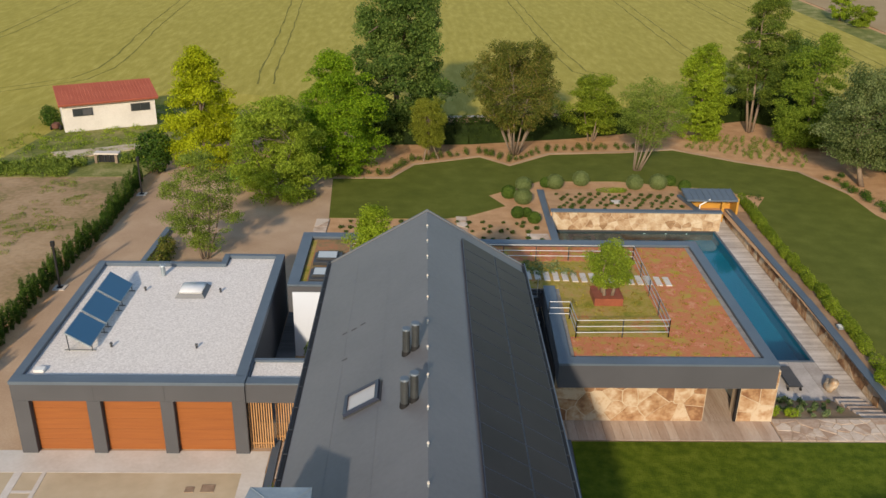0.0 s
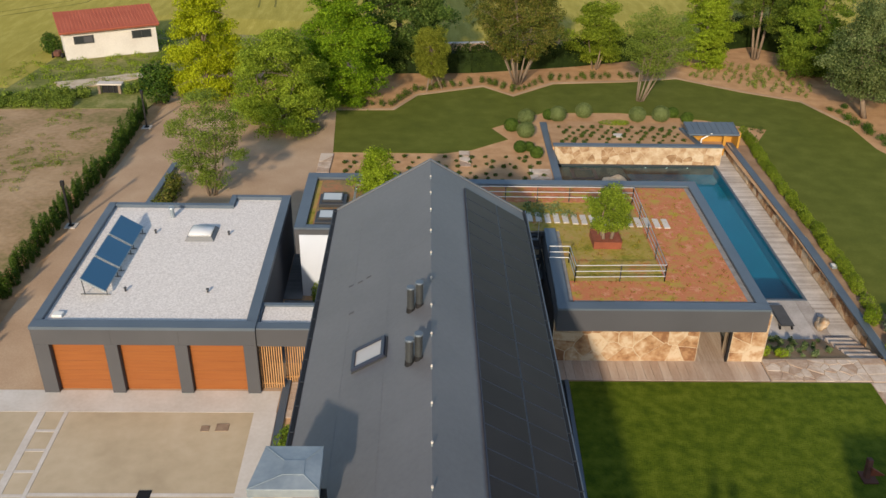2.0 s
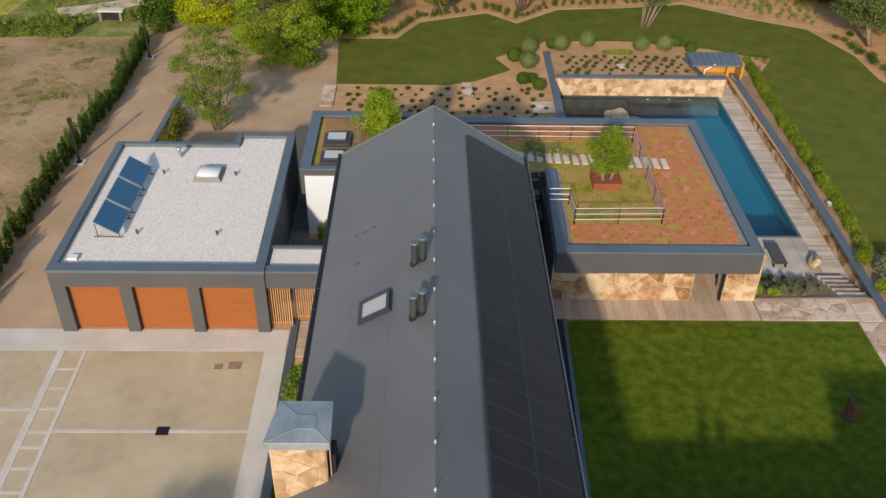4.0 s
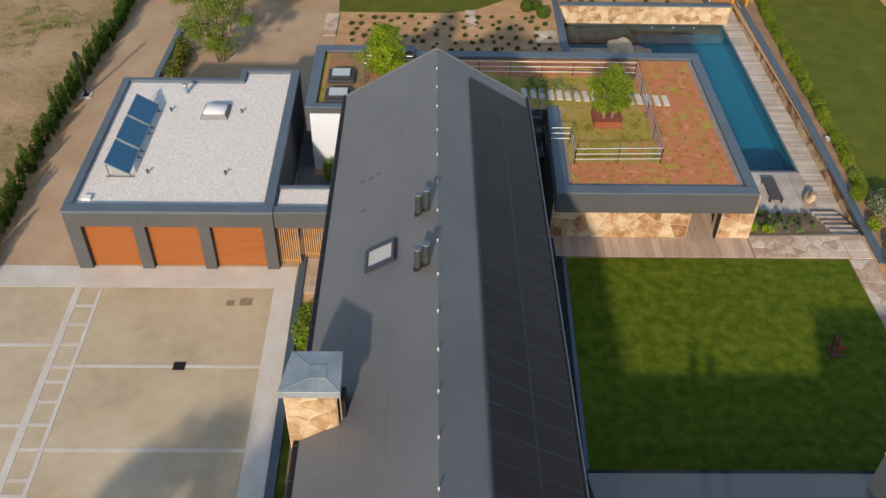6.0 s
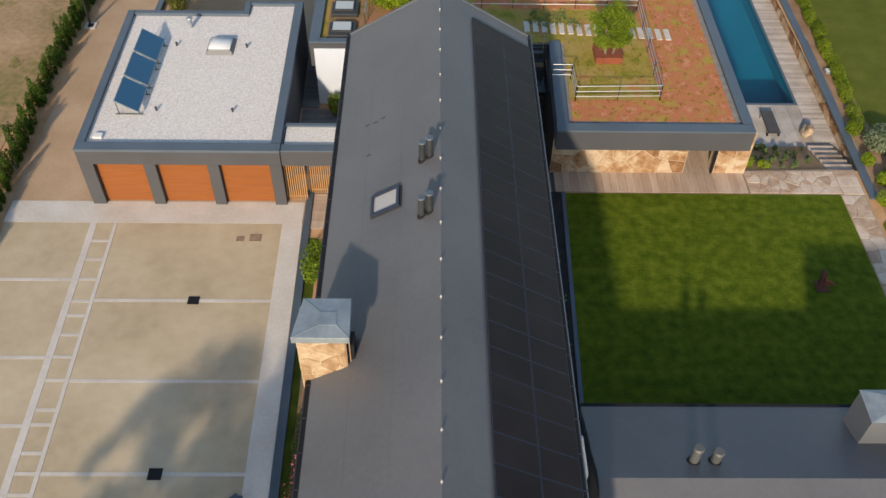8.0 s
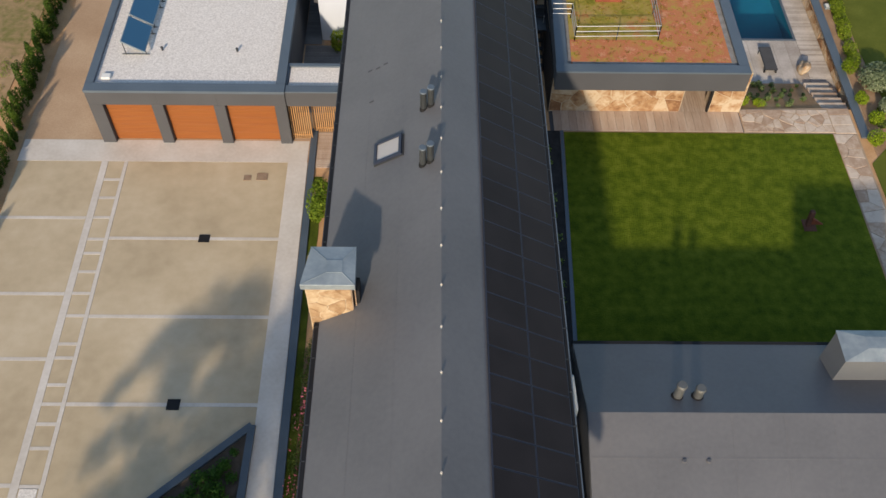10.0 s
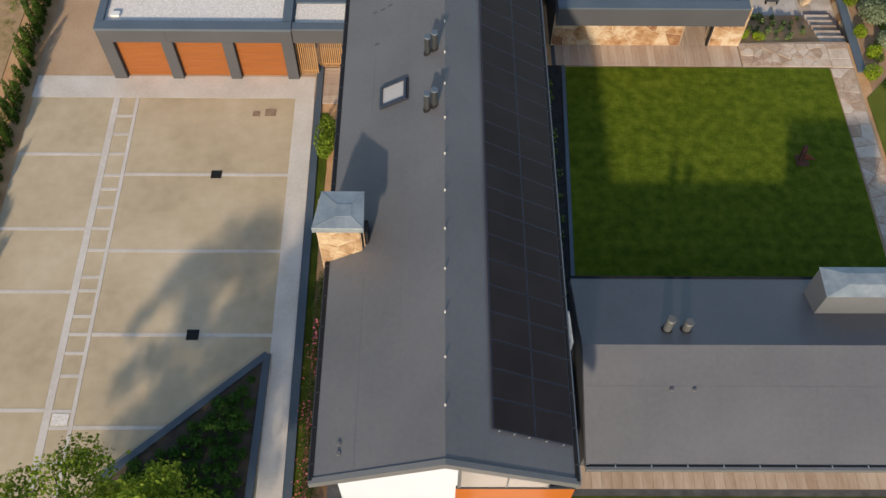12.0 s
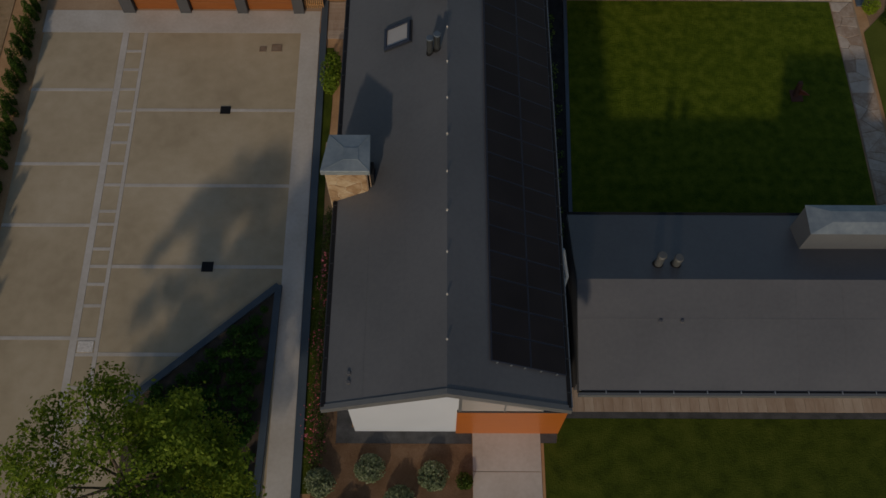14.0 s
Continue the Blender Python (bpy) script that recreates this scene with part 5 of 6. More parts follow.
thing("raised_bed", slab([(9.3, 29.0), (20.16, 29.0), (19.86, 33.4), (20.4, 35.4), (9.5, 35.4)], -1.6, bed_z), M_soil, "raised bed of pale brown mulch above the pool wall", "flower bed", kind="structure")
lw = root("pool_side_wall", 9, 29, -1.4, "rendered wall with blue-grey coping at the pool end", "wall", kind="structure")
part("core", hexa(bmesh.new(), [(8.75, 22, -2), (9.2, 22, -2), (9.45, 34.9, -2), (9.0, 34.9, -2), (8.75, 22, -0.3), (9.2, 22, -0.3), (9.45, 34.9, -0.55), (9.0, 34.9, -0.55)]), M_fascia, lw)
part("coping", hexa(bmesh.new(), [(8.7, 21.9, -0.298), (9.25, 21.9, -0.298), (9.5, 34.9, -0.548), (8.95, 34.9, -0.548), (8.7, 21.9, -0.2), (9.25, 21.9, -0.2), (9.5, 34.9, -0.46), (8.95, 34.9, -0.46)]), M_cap, lw, "blue-grey coping")

st = root("garden_steps", 21.9, 4.2, -1.3, "stone garden steps down to the pool deck", "steps", kind="structure")
for i in range(5):
    y0 = 2.92 + i * 0.62
    z = -0.02 - (i + 1) * 0.2
    part("step", box(20.9 + 0.02 * i, 22.4, y0, y0 + 0.66, -1.6, z), M_flag, st, "pale stone step", bevel=0.015)
bank = thing("planted_bank", hexa(bmesh.new(), [(16.23, 2.75, -1.6), (20.9, 2.75, -1.6), (20.9, 6.2, -1.6), (16.23, 6.2, -1.6), (16.23, 2.75, 0.0), (20.9, 2.75, 0.0), (20.9, 6.2, -1.24), (16.23, 6.2, -1.24)]), M_soil, "sloping soil bed beside the steps", "flower bed", kind="structure")

# pump cabin
cab = root("garden_cabin", 21.6, 30.9, -1.3, "small timber-lined cabin with a grey sheet-metal roof", "cabin")
part("wall", box(20.35, 23.5, 31.3, 31.45, -1.4, 0.8), M_golden, cab, "golden timber back wall")
part("wall", box(23.4, 23.55, 29.9, 31.3, -1.4, 0.8), M_golden, cab)
part("post", box(22.5, 22.7, 30.45, 30.6, -1.3, 0.75), M_golden, cab)
part("floor", box(20.35, 23.4, 30.45, 31.3, -1.4, -1.28), M_deck, cab)
bm = hexa(bmesh.new(), [(x, y, z) for z0, z1 in ((0.64, 0.87), (0.76, 0.99)) for x, y, z in ((19.55, 29.7, z0), (23.4, 29.7, z0), (23.4, 31.6, z1), (19.55, 31.6, z1))])
roof = part("roof", bm, M_cap, cab, "blue-grey standing-seam roof")
for i in range(9):
    x = 19.6 + i * 0.465
    part("seam", hexa(bmesh.new(), [(x + a, y, z) for a in (0, 0.04) for y, z in ((29.7, 0.762), (31.6, 0.992), (31.6, 1.03), (29.7, 0.80))]), M_cap, roof)
part("downpipe", tube((20.6, 29.85, 0.3), (21.3, 29.75, 0.8), 0.05), M_plainwhite, cab, "white pipe")
part("downpipe", tube((20.6, 29.85, -0.3), (20.6, 29.85, 0.3), 0.05), M_plainwhite, cab, "white pipe")


def lounger(x, y):
    t = root("sun_lounger", x, y, TZ, "dark grey mesh sun lounger on wheels", "sun lounger", "sun loungers")
    part("frame", ring_frame(x - 0.36, x + 0.36, y - 1.0, y + 1.0, TZ + 0.30, TZ + 0.35, 0.05), M_dark, t)
    part("fabric", box(x - 0.31, x + 0.31, y - 0.97, y + 0.97, TZ + 0.335, TZ + 0.36), M_fabric, t, "taut grey mesh")
    for dx in (-0.33, 0.33):
        part("leg", tube((x + dx, y + 0.8, TZ), (x + dx, y + 0.8, TZ + 0.3), 0.025), M_dark, t)
        part("wheel", tube((x + dx - 0.03, y - 0.85, TZ + 0.1), (x + dx + 0.03, y - 0.85, TZ + 0.1), 0.1, 0.1, 14), M_black, t)
        part("leg", tube((x + dx, y - 0.85, TZ + 0.1), (x + dx, y - 0.85, TZ + 0.3), 0.02), M_dark, t)


lounger(19.35, 8.05)
lounger(17.75, 8.3)


# ---- trees ----
OVAL, ROUND = (0.55, 0.92, 1.0, 0.9, 0.68, 0.3), (0.55, 0.9, 1.0, 0.97, 0.8, 0.4)
tree("tall yellow-green tree in fresh leaf", -18.5, 39.6, 10.2, 3.5, 3.4, L_yellow, 1, (0.6, 1.0, 1.0, 0.86, 0.7, 0.48, 0.15), 0.05, leaves=52000, size=0.165, clumps=230, blob=0.19, flat=0.5)
tree("spreading olive-green tree beside the drive", -11.8, 33.4, 7.7, 4.5, 4.0, L_olive, 2, (0.8, 1.0, 1.0, 0.85, 0.6, 0.25), 0.05, leaves=60000, size=0.15, clumps=330, stems=3, blob=0.16, flat=0.4, droop=0.1, cx=0.3)
tree("bright green conical tree", -7.5, 40.2, 9.9, 4.3, 4.0, L_bright, 3, (0.55, 0.85, 1.0, 1.0, 0.92, 0.7, 0.5, 0.3), 0.0, leaves=74000, size=0.165, clumps=420, blob=0.16, flat=0.38, droop=0.3)
tree("large dark green tree behind the hedge", -2.6, 49.5, 15.2, 5.1, 4.8, L_dark, 4, (0.6, 0.85, 0.98, 1.0, 1.0, 0.95, 0.8, 0.45), 0.06, leaves=80000, size=0.215, clumps=330, trunk_r=0.3, blob=0.15, flat=0.75)
tree("clipped lollipop tree held by timber props", 0.3, 43.4, 5.4, 1.75, 1.7, L_clip, 5, (0.62, 0.9, 1.0, 1.0, 0.97, 0.85), 0.24, leaves=34000, size=0.09, clumps=560, trunk_r=0.08, props=3, blob=0.13, flat=0.8)
tree("broad bronze-leaved tree with many pale stems", 8.1, 45.2, 9.9, 4.5, 4.2, L_red, 6, (0.45, 0.8, 0.95, 1.0, 0.96, 0.85, 0.62), 0.26, stems=11, leaves=50000, size=0.15, clumps=620, bark=M_barkpale, trunk_r=0.15, blob=0.095, flat=0.8, droop=-0.35, spread=0.6)
tree("small rounded green tree", 16.0, 50.2, 6.4, 2.9, 2.6, L_mid, 7, (0.6, 1.0, 0.85, 0.95, 0.8, 0.5), 0.16, stems=4, leaves=26000, size=0.15, clumps=70, bark=M_barkpale, blob=0.27, flat=0.5)
tree("airy multi-stemmed tree on the lawn", 18.3, 40.8, 7.8, 3.3, 3.1, L_airy, 8, (0.3, 0.65, 0.95, 1.0, 0.9, 0.5), 0.3, stems=9, leaves=25000, size=0.11, clumps=300, bark=M_barkpale, cx=1.0, blob=0.16, flat=0.6, trunk_r=0.13, droop=0.0, spread=0.42)
tree("light green upright tree", 26.6, 51.8, 9.0, 2.9, 2.7, L_lime, 9, (0.8, 1.0, 0.95, 0.85, 0.72, 0.35), 0.03, leaves=42000, size=0.16, clumps=210, blob=0.2, flat=0.55)
tree("tall green tree with three pale stems", 32.8, 54.2, 14.8, 3.2, 3.0, L_tall, 10, (0.6, 1.0, 1.0, 0.9, 0.72, 0.5, 0.3), 0.24, stems=3, leaves=44000, size=0.17, clumps=230, bark=M_barkpale, trunk_r=0.26, blob=0.19, flat=0.55)
tree("pale green tree in the corner bed", 36.2, 49.0, 10.6, 3.5, 3.2, L_pale, 11, (0.7, 1.0, 1.0, 0.95, 0.7, 0.35), 0.04, leaves=46000, size=0.165, clumps=230, blob=0.2, flat=0.5)
tree("silver-leaved tree with forked trunk", 36.6, 37.2, 9.6, 4.8, 4.3, L_greysilver, 12, (0.55, 0.95, 1.0, 0.95, 0.8, 0.45), 0.24, stems=2, leaves=66000, size=0.155, clumps=300, bark=M_barkpale, trunk_r=0.44, blob=0.17, flat=0.6)
tree("airy young tree behind the garage", -14.2, 20.6, 7.3, 2.7, 2.6, L_airy, 13, (0.3, 0.7, 1.0, 0.95, 0.75, 0.35), 0.12, stems=6, leaves=21000, size=0.11, clumps=190, blob=0.17, flat=0.5, bark=M_barkpale, trunk_r=0.13, spread=0.6)
tree("small lime-green tree in the light court", -2.85, 12.0, 6.8, 1.4, 1.3, L_lime, 14, (0.6, 1.0, 1.0, 0.8, 0.55, 0.25), 0.6, leaves=15000, size=0.10, clumps=120, z=0, trunk_r=0.1, blob=0.24)
tree("small lime-green tree in a planter", 9.1, 7.7, 2.65, 1.32, 1.25, L_olive, 15, ROUND, 0.2, leaves=17000, size=0.085, clumps=150, z=4.02, trunk_r=0.18, bark=M_barkpale, stems=3, blob=0.2)
tree("broad green tree beside the forecourt", -11.7, -25.9, 7.0, 5.8, 4.9, L_near, 16, (0.75, 0.95, 1.0, 0.95, 0.85, 0.6), 0.42, leaves=25000, size=0.175, clumps=115, z=0, trunk_r=0.2, blob=0.13, flat=0.5)
tree("dark tree at the garden corner", 41.5, 40.5, 9.5, 4.2, 4.0, L_dark, 17, OVAL, 0.03, leaves=42000, size=0.18, clumps=200)
tree("dark tree behind the corner bed", 38.5, 60.0, 8.5, 4.0, 3.5, L_dark, 20, OVAL, 0.03, leaves=26000, size=0.2, clumps=150)
tree("young roadside tree on the bank", 71.6, 123, 5.5, 2.2, 2.2, L_lime, 18, OVAL, 0.1, leaves=9000, size=0.2, clumps=80)
tree("small roadside tree on the bank", 72.4, 117, 3.8, 2.4, 2.2, L_mid, 19, ROUND, 0.1, leaves=8000, size=0.2, clumps=70)


def hedge(name, label, pts, w, h, leaf, seed, per_m=170, size=0.17, z=None, wobble=0.25, upright=False):
    """A hedge along a line: plants close together, joined."""
    rng = np.random.default_rng(seed)
    blobs = []
    core = bmesh.new()
    for a, b in zip(pts, pts[1:]):
        L = math.dist(a, b)
        n = max(1, int(L / 0.7))
        for i in range(n):
            f = (i + rng.uniform(0.2, 0.8)) / n
            x, y = a[0] + (b[0] - a[0]) * f, a[1] + (b[1] - a[1]) * f
            zz = gz(y) if z is None else z
            hh = h * rng.uniform(1 - wobble, 1 + wobble)
            if upright:
                for k in range(5):
                    q = rng.uniform(0, math.tau)
                    hk = hh * rng.uniform(0.6, 1.08)
                    blobs.append((x + 0.27 * w * math.cos(q), y + 0.24 * math.sin(q), zz + hk * 0.5, w * 0.17, 0.15, hk * 0.55))
            else:
                blobs.append((x + rng.uniform(-0.1, 0.1), y, zz + hh * 0.5, w * 0.55, 0.55, hh * 0.55))
            tube((x, y, zz - 0.1), (x, y, zz + hh * 0.5), 0.03, 0.01, 5, core)
    t = root(name, *pts[0], gz(pts[0][1]), label, "hedge")
    if wobble < 0.2:
        for a, b in zip(pts, pts[1:]):
            d = (Vector(b) - Vector(a)).normalized()
            s = Vector((-d.y, d.x)) * w * 0.30
            q = [(Vector(a) + s), (Vector(b) + s), (Vector(b) - s), (Vector(a) - s)]
            part("body", slab([(v.x, v.y) for v in q], lambda x, y: gz(y) - 0.1, lambda x, y: gz(y) + h * 0.74), leaf, t)
    tagged(part("wood", core, M_bark, t), kind="stuff")
    total = sum(math.dist(a, b) for a, b in zip(pts, pts[1:]))
    p, d = blob_points(rng, blobs, int(per_m * total), 0.6)
    link_mesh("foliage", leaf_mesh("foliage", p, size, rng, d), leaf, t)


hedge("boundary_hedge", "green hedge along the drive", [(-21.6, -26), (-21.9, -8), (-22.2, 1), (-22.4, 5), (-22.6, 14), (-22.3, 25), (-23.0, 36.5)], 1.05, 1.5, L_cypress, 31, 2400, 0.085, upright=True)
hedge("garden_hedge", "tall dark clipped hedge behind the garden", [(-6, 48.2), (4, 48.8), (14, 51.3), (24, 55)], 1.5, 2.6, L_hedgedark, 32, 1700, 0.17, wobble=0.08)
hedge("garden_hedge", "tall dark clipped hedge at the garden corner", [(28, 57.0), (34, 59.5), (38, 55), (40.5, 46), (41, 36)], 1.6, 3.2, L_hedgedark, 33, 1300, 0.17, wobble=0.12)
hedge("low_hedge", "low green hedge above the pool wall", [(24.7, 32.5), (24.2, 24), (23.85, 16), (23.65, 9), (23.5, 6.3)], 0.7, 0.72, L_mid, 34, 1500, 0.08)

shrub("bush", "round dark bush at the end of the hedge", -22.4, 38.8, 1.6, 1.6, 3.4, L_hedge, 41, leaves=2600, size=0.25)
shrub("shrub", "green shrub beside the gate", -5.85, -4.6, 0.6, 1.3, 1.6, L_pale, 42, leaves=1700, size=0.14)
shrub("shrub", "low green shrub beside the white wall", -5.6, 7.3, 0.6, 0.5, 1.4, L_mid, 43, leaves=900, size=0.12)
for i, (x, y, r) in enumerate(((6.53, 33.2, 0.68), (7.88, 35.0, 0.77), (7.52, 31.9, 0.8), (6.82, 28.8, 0.56), (7.92, 27.7, 0.56), (7.5, 29.0, 0.46), (9.8, 36.0, 0.55), (10.5, 35.7, 0.8), (12.75, 36.6, 0.8), (17.0, 35.8, 0.8), (18.95, 35.9, 0.84), (20.16, 36.8, 0.56), (21.03, 35.5, 0.58))):
    r *= 0.86
    rng = np.random.default_rng(100 + i)
    green = r < 0.6
    foliage, tone = (L_ballgreen, "fresh green") if green else (L_ball, "grey-green")
    t = root("clipped_ball", x, y, gz(y), tone + " clipped ball shrub in the mulch", "shrub", "clipped balls")
    bmb = bmesh.new()
    bmesh.ops.create_icosphere(bmb, subdivisions=2, radius=r * 0.86, matrix=Matrix.Translation((x, y, gz(y) + r * 0.8)))
    part("core", bmb, foliage, t)
    p, d = blob_points(rng, [(x, y, gz(y) + r * 0.8, r, r, r * 0.92)], 2600, 0.88)
    link_mesh("foliage", leaf_mesh("foliage", p, 0.08, rng, d), foliage, t)


def bed_plants(name, label, spots, r, h, leaf, seed, per=26, size=0.12, zf=None):
    """Many small plants in a bed, one mass."""
    rng = np.random.default_rng(seed)
    blobs = []
    for x, y in spots:
        k = rng.uniform(0.7, 1.3)
        blobs.append((x, y, (zf(x, y) if zf else gz(y)) + h * k * 0.5, r * k, r * k, h * k * 0.55))
    p, d = blob_points(rng, blobs, per * len(blobs), 0.35)
    return tagged(link_mesh(name, leaf_mesh(name, p, size, rng, d), leaf), label, "bed plants", "", "stuff")


def row_plants(name, label, spots, r, h, leaf, seed, group, per=170, size=0.06, zf=None):
    """Small plants that stand apart: each a thing of its own, on one of four shared meshes."""
    rng = np.random.default_rng(seed)
    shapes = []
    for k in range(4):
        lumps = [(rng.uniform(-0.15, 0.15) * r, rng.uniform(-0.15, 0.15) * r, h * rng.uniform(0.42, 0.55), r * rng.uniform(0.7, 0.95), r * rng.uniform(0.7, 0.95), h * rng.uniform(0.42, 0.55)) for i in range(3)]
        p, d = blob_points(rng, lumps, per, 0.05)
        p[:, 2] = np.maximum(p[:, 2], 0.01)
        me = leaf_mesh(name, p, size, rng, d)
        me.materials.append(leaf)
        shapes.append(me)
    for x, y in spots:
        ob = tagged(new(name, shapes[rng.integers(4)]), label, "plant", group)
        k = rng.uniform(0.72, 1.3)
        ob.location, ob.scale = (x, y, zf(x, y) if zf else gz(y)), (k, k, k * rng.uniform(0.85, 1.15))
        ob.rotation_euler = (0, 0, rng.uniform(0, math.tau))


rnd = random.Random(5)
def inside(x, y, poly):
    r = False
    for (x0, y0), (x1, y1) in zip(poly, poly[1:] + poly[:1]):
        if (y0 > y) != (y1 > y) and x < (x1 - x0) * (y - y0) / (y1 - y0) + x0:
            r = not r
    return r


def scatter(poly, step, jit=0.3):
    xs, ys = [p[0] for p in poly], [p[1] for p in poly]
    out, y, row = [], min(ys), 0
    while y < max(ys):
        x = min(xs) + (row % 2) * step / 2
        while x < max(xs):
            q = (x + rnd.uniform(-jit, jit) * step, y + rnd.uniform(-jit, jit) * step)
            if inside(*q, poly):
                out.append(q)
            x += step
        y += step
        row += 1
    return out


row_plants("bed_plant", "small round green plant in pale brown mulch", scatter([(10.0, 29.4), (19.8, 29.4), (19.5, 33.9), (10.1, 33.9)], 0.82, 0.14), 0.22, 0.24, L_bed, 51, "plants above the pool wall", 150, 0.085, bed_z)
shrub("shrub", "low spreading green shrub at the back of the bed", 14.9, 34.6, 1.4, 0.4, 0.4, L_mid, 79, z=bed_z(0, 34.6), leaves=1500, size=0.08)
row_plants("bed_plant", "sparse small plant in the mulch bed behind the house", scatter([(-6.6, 15.4), (8.4, 15.4), (8.4, 27.6), (-6.6, 27.6)], 1.0), 0.2, 0.22, L_bed, 52, "plants behind the house", 140, 0.085)
EDGE = [(-7.0, 38.5), (-3.1, 38.6), (-1.3, 42.4), (4.9, 45.3), (7.4, 42.7), (11.3, 46.4), (18, 47.2), (23, 48.4)]
spots = []
for a, b in zip(EDGE, EDGE[1:]):
    for k in range(int(math.dist(a, b) / 0.78)):
        f = k * 0.78 / math.dist(a, b)
        spots.append((a[0] + (b[0] - a[0]) * f + rnd.uniform(-0.1, 0.1), a[1] + (b[1] - a[1]) * f + rnd.uniform(-0.15, 0.15)))
        if rnd.random() < 0.45:
            spots.append((spots[-1][0] + rnd.uniform(-0.2, 0.2), spots[-1][1] + 0.75))
row_plants("edge_shrub", "small green shrub in the row along the lawn edge", spots, 0.34, 0.6, L_shrub, 53, "shrubs along the lawn edge", 220, 0.085)
bed_plants("bed_grasses", "tufts of grass in the corner bed", scatter([(24, 48), (29, 45), (33.5, 42), (35.5, 44), (33, 52), (27, 51)], 0.85), 0.2, 0.45, L_airy, 54, 60, 0.10)
row_plants("dark_shrub", "dark green low shrub beside the forked tree", [(34.15, 38.8), (34.7, 38.2), (35.7, 39.5), (34.7, 36.5), (34.85, 35.3), (35.3, 34.3), (35.1, 33.2), (35.5, 31.9), (35.3, 30.6)], 0.5, 0.55, L_hedge, 55, "dark shrubs in the side bed", 420, 0.09)
bed_plants("bed_plants", "small shrubs in the triangular bed", scatter([(25.2, 31), (26.9, 33.9), (25.3, 34.4)], 0.7), 0.2, 0.3, L_bed, 56)
row_plants("bank_plant", "small grey-green plant on the sloping bed", scatter([(16.5, 3.1), (20.7, 3.1), (20.7, 5.9), (16.5, 5.9)], 0.66), 0.2, 0.3, L_silver, 57, "plants on the sloping bed", 130, 0.10, lambda x, y: -(y - 2.75) * 0.36)
for i, (x, y, r) in enumerate(((23.15, 5.9, 0.55), (23.05, 3.35, 0.42), (23.4, 1.85, 0.46), (22.95, 0.35, 0.52))):
    shrub("cushion_shrub", "bright green cushion shrub beside the retaining wall", x, y, r, r, r * 1.5, L_lime, 90 + i, leaves=1300, size=0.08, group="wall cushions")
for i, (x, y) in enumerate(((16.65, 3.45), (17.5, 3.3))):
    shrub("lime_shrub", "small lime-green cushion shrub beside the stone pier", x, y, 0.36, 0.32, 0.46, L_lime, 80 + i, z=-0.22, leaves=700, size=0.08, group="lime cushions")
row_plants("planter_plant", "low green plant toned for tree shade in the triangular bed", scatter([(-8.15, -17.2), (-13, -21.6), (-13, -29), (-8.2, -29)], 0.56, 0.16), 0.33, 0.40, L_planter, 58, "plants in the triangular bed", 230, 0.115, lambda x, y: 0.06)
bed_plants("rose_leaves", "low rose bushes along the house wall", [(-5.45 + rnd.uniform(-.15, .15), y) for y in np.arange(-24.3, -12.4, 0.22)], 0.38, 0.75, L_rose, 59, 120, 0.085, lambda x, y: 0.0)
bed_plants("rose_blooms", "pink rose blooms along the house wall", [(-5.5 + rnd.uniform(-.25, .25), y) for y in np.arange(-24.3, -14.8, 0.2)], 0.36, 1.1, L_pink, 60, 9, 0.11, lambda x, y: 0.0)
bed_plants("channel_plants", "low dark plants in the gravel channel", [(5.3 + rnd.uniform(-.4, .4), y) for y in np.arange(-14, 0.5, 0.45)], 0.25, 0.4, L_dark, 61, 36, 0.13, lambda x, y: 0.03)
bed_plants("border_shrubs", "mixed shrubs beyond the stone path", scatter([(23.4, -0.8), (24.6, -0.8), (25.2, 6), (24.0, 6)], 1.1), 0.3, 0.35, L_shrub, 62, 200, 0.10)
for i, (x, y) in enumerate(((-5.2, -25.1), (-3.13, -24.5), (-0.5, -24.8), (-1.88, -25.8), (-4.0, -26.6))):
    shrub("silver_shrub", "low silver-green shrub in brown mulch", x, y, 0.72, 0.66, 0.6, L_sage, 70 + i, leaves=2000, size=0.12, group="front shrubs")
shrub("shrub", "small dark green shrub beside the entry path", 0.8, -25.0, 0.4, 0.4, 0.5, L_shrub, 75, leaves=900, size=0.09)
shrub("silver_shrub", "pale variegated shrub by the retaining wall", 24.2, 4.7, 1.15, 1.1, 1.3, L_sage, 76, leaves=3200, size=0.14)
shrub("silver_shrub", "pale variegated shrub by the retaining wall", 24.4, 2.6, 0.7, 0.7, 0.8, L_sage, 78, leaves=1400, size=0.13)
bed_plants("sedum_tufts", "yellow-green sedum tufts on the roof", scatter([(6.9, 2.2), (14.8, 2.2), (14.8, 14.1), (4.8, 14.1), (4.8, 9.2), (6.9, 9.2)], 0.42, 0.6), 0.15, 0.06, L_sedum, 66, 12, 0.065, lambda x, y: 3.65)
bed_plants("roof_grasses", "grey-green tufts beside the stepping slabs", scatter([(5.0, 10.5), (8.0, 10.4), (7.0, 12.0), (5.0, 12.2)], 0.4, 0.4), 0.22, 0.2, L_silver, 67, 26, 0.11, lambda x, y: 3.65)
bed_plants("reeds", "tall green reeds at the ditch", [(x, 39.4 + rnd.uniform(-0.7, 0.7) + (x + 32) * 0.3) for x in np.arange(-36, -23.6, 0.13) if not -28.7 < x < -25.9], 0.3, 0.9, L_airy, 63, 60, 0.2)
bed_plants("reeds", "patch of rough green grass below the culvert", [(rnd.uniform(-44, -29.5), rnd.uniform(36.8, 39.6)) for i in range(300)], 0.35, 0.7, L_airy, 68, 60, 0.13)
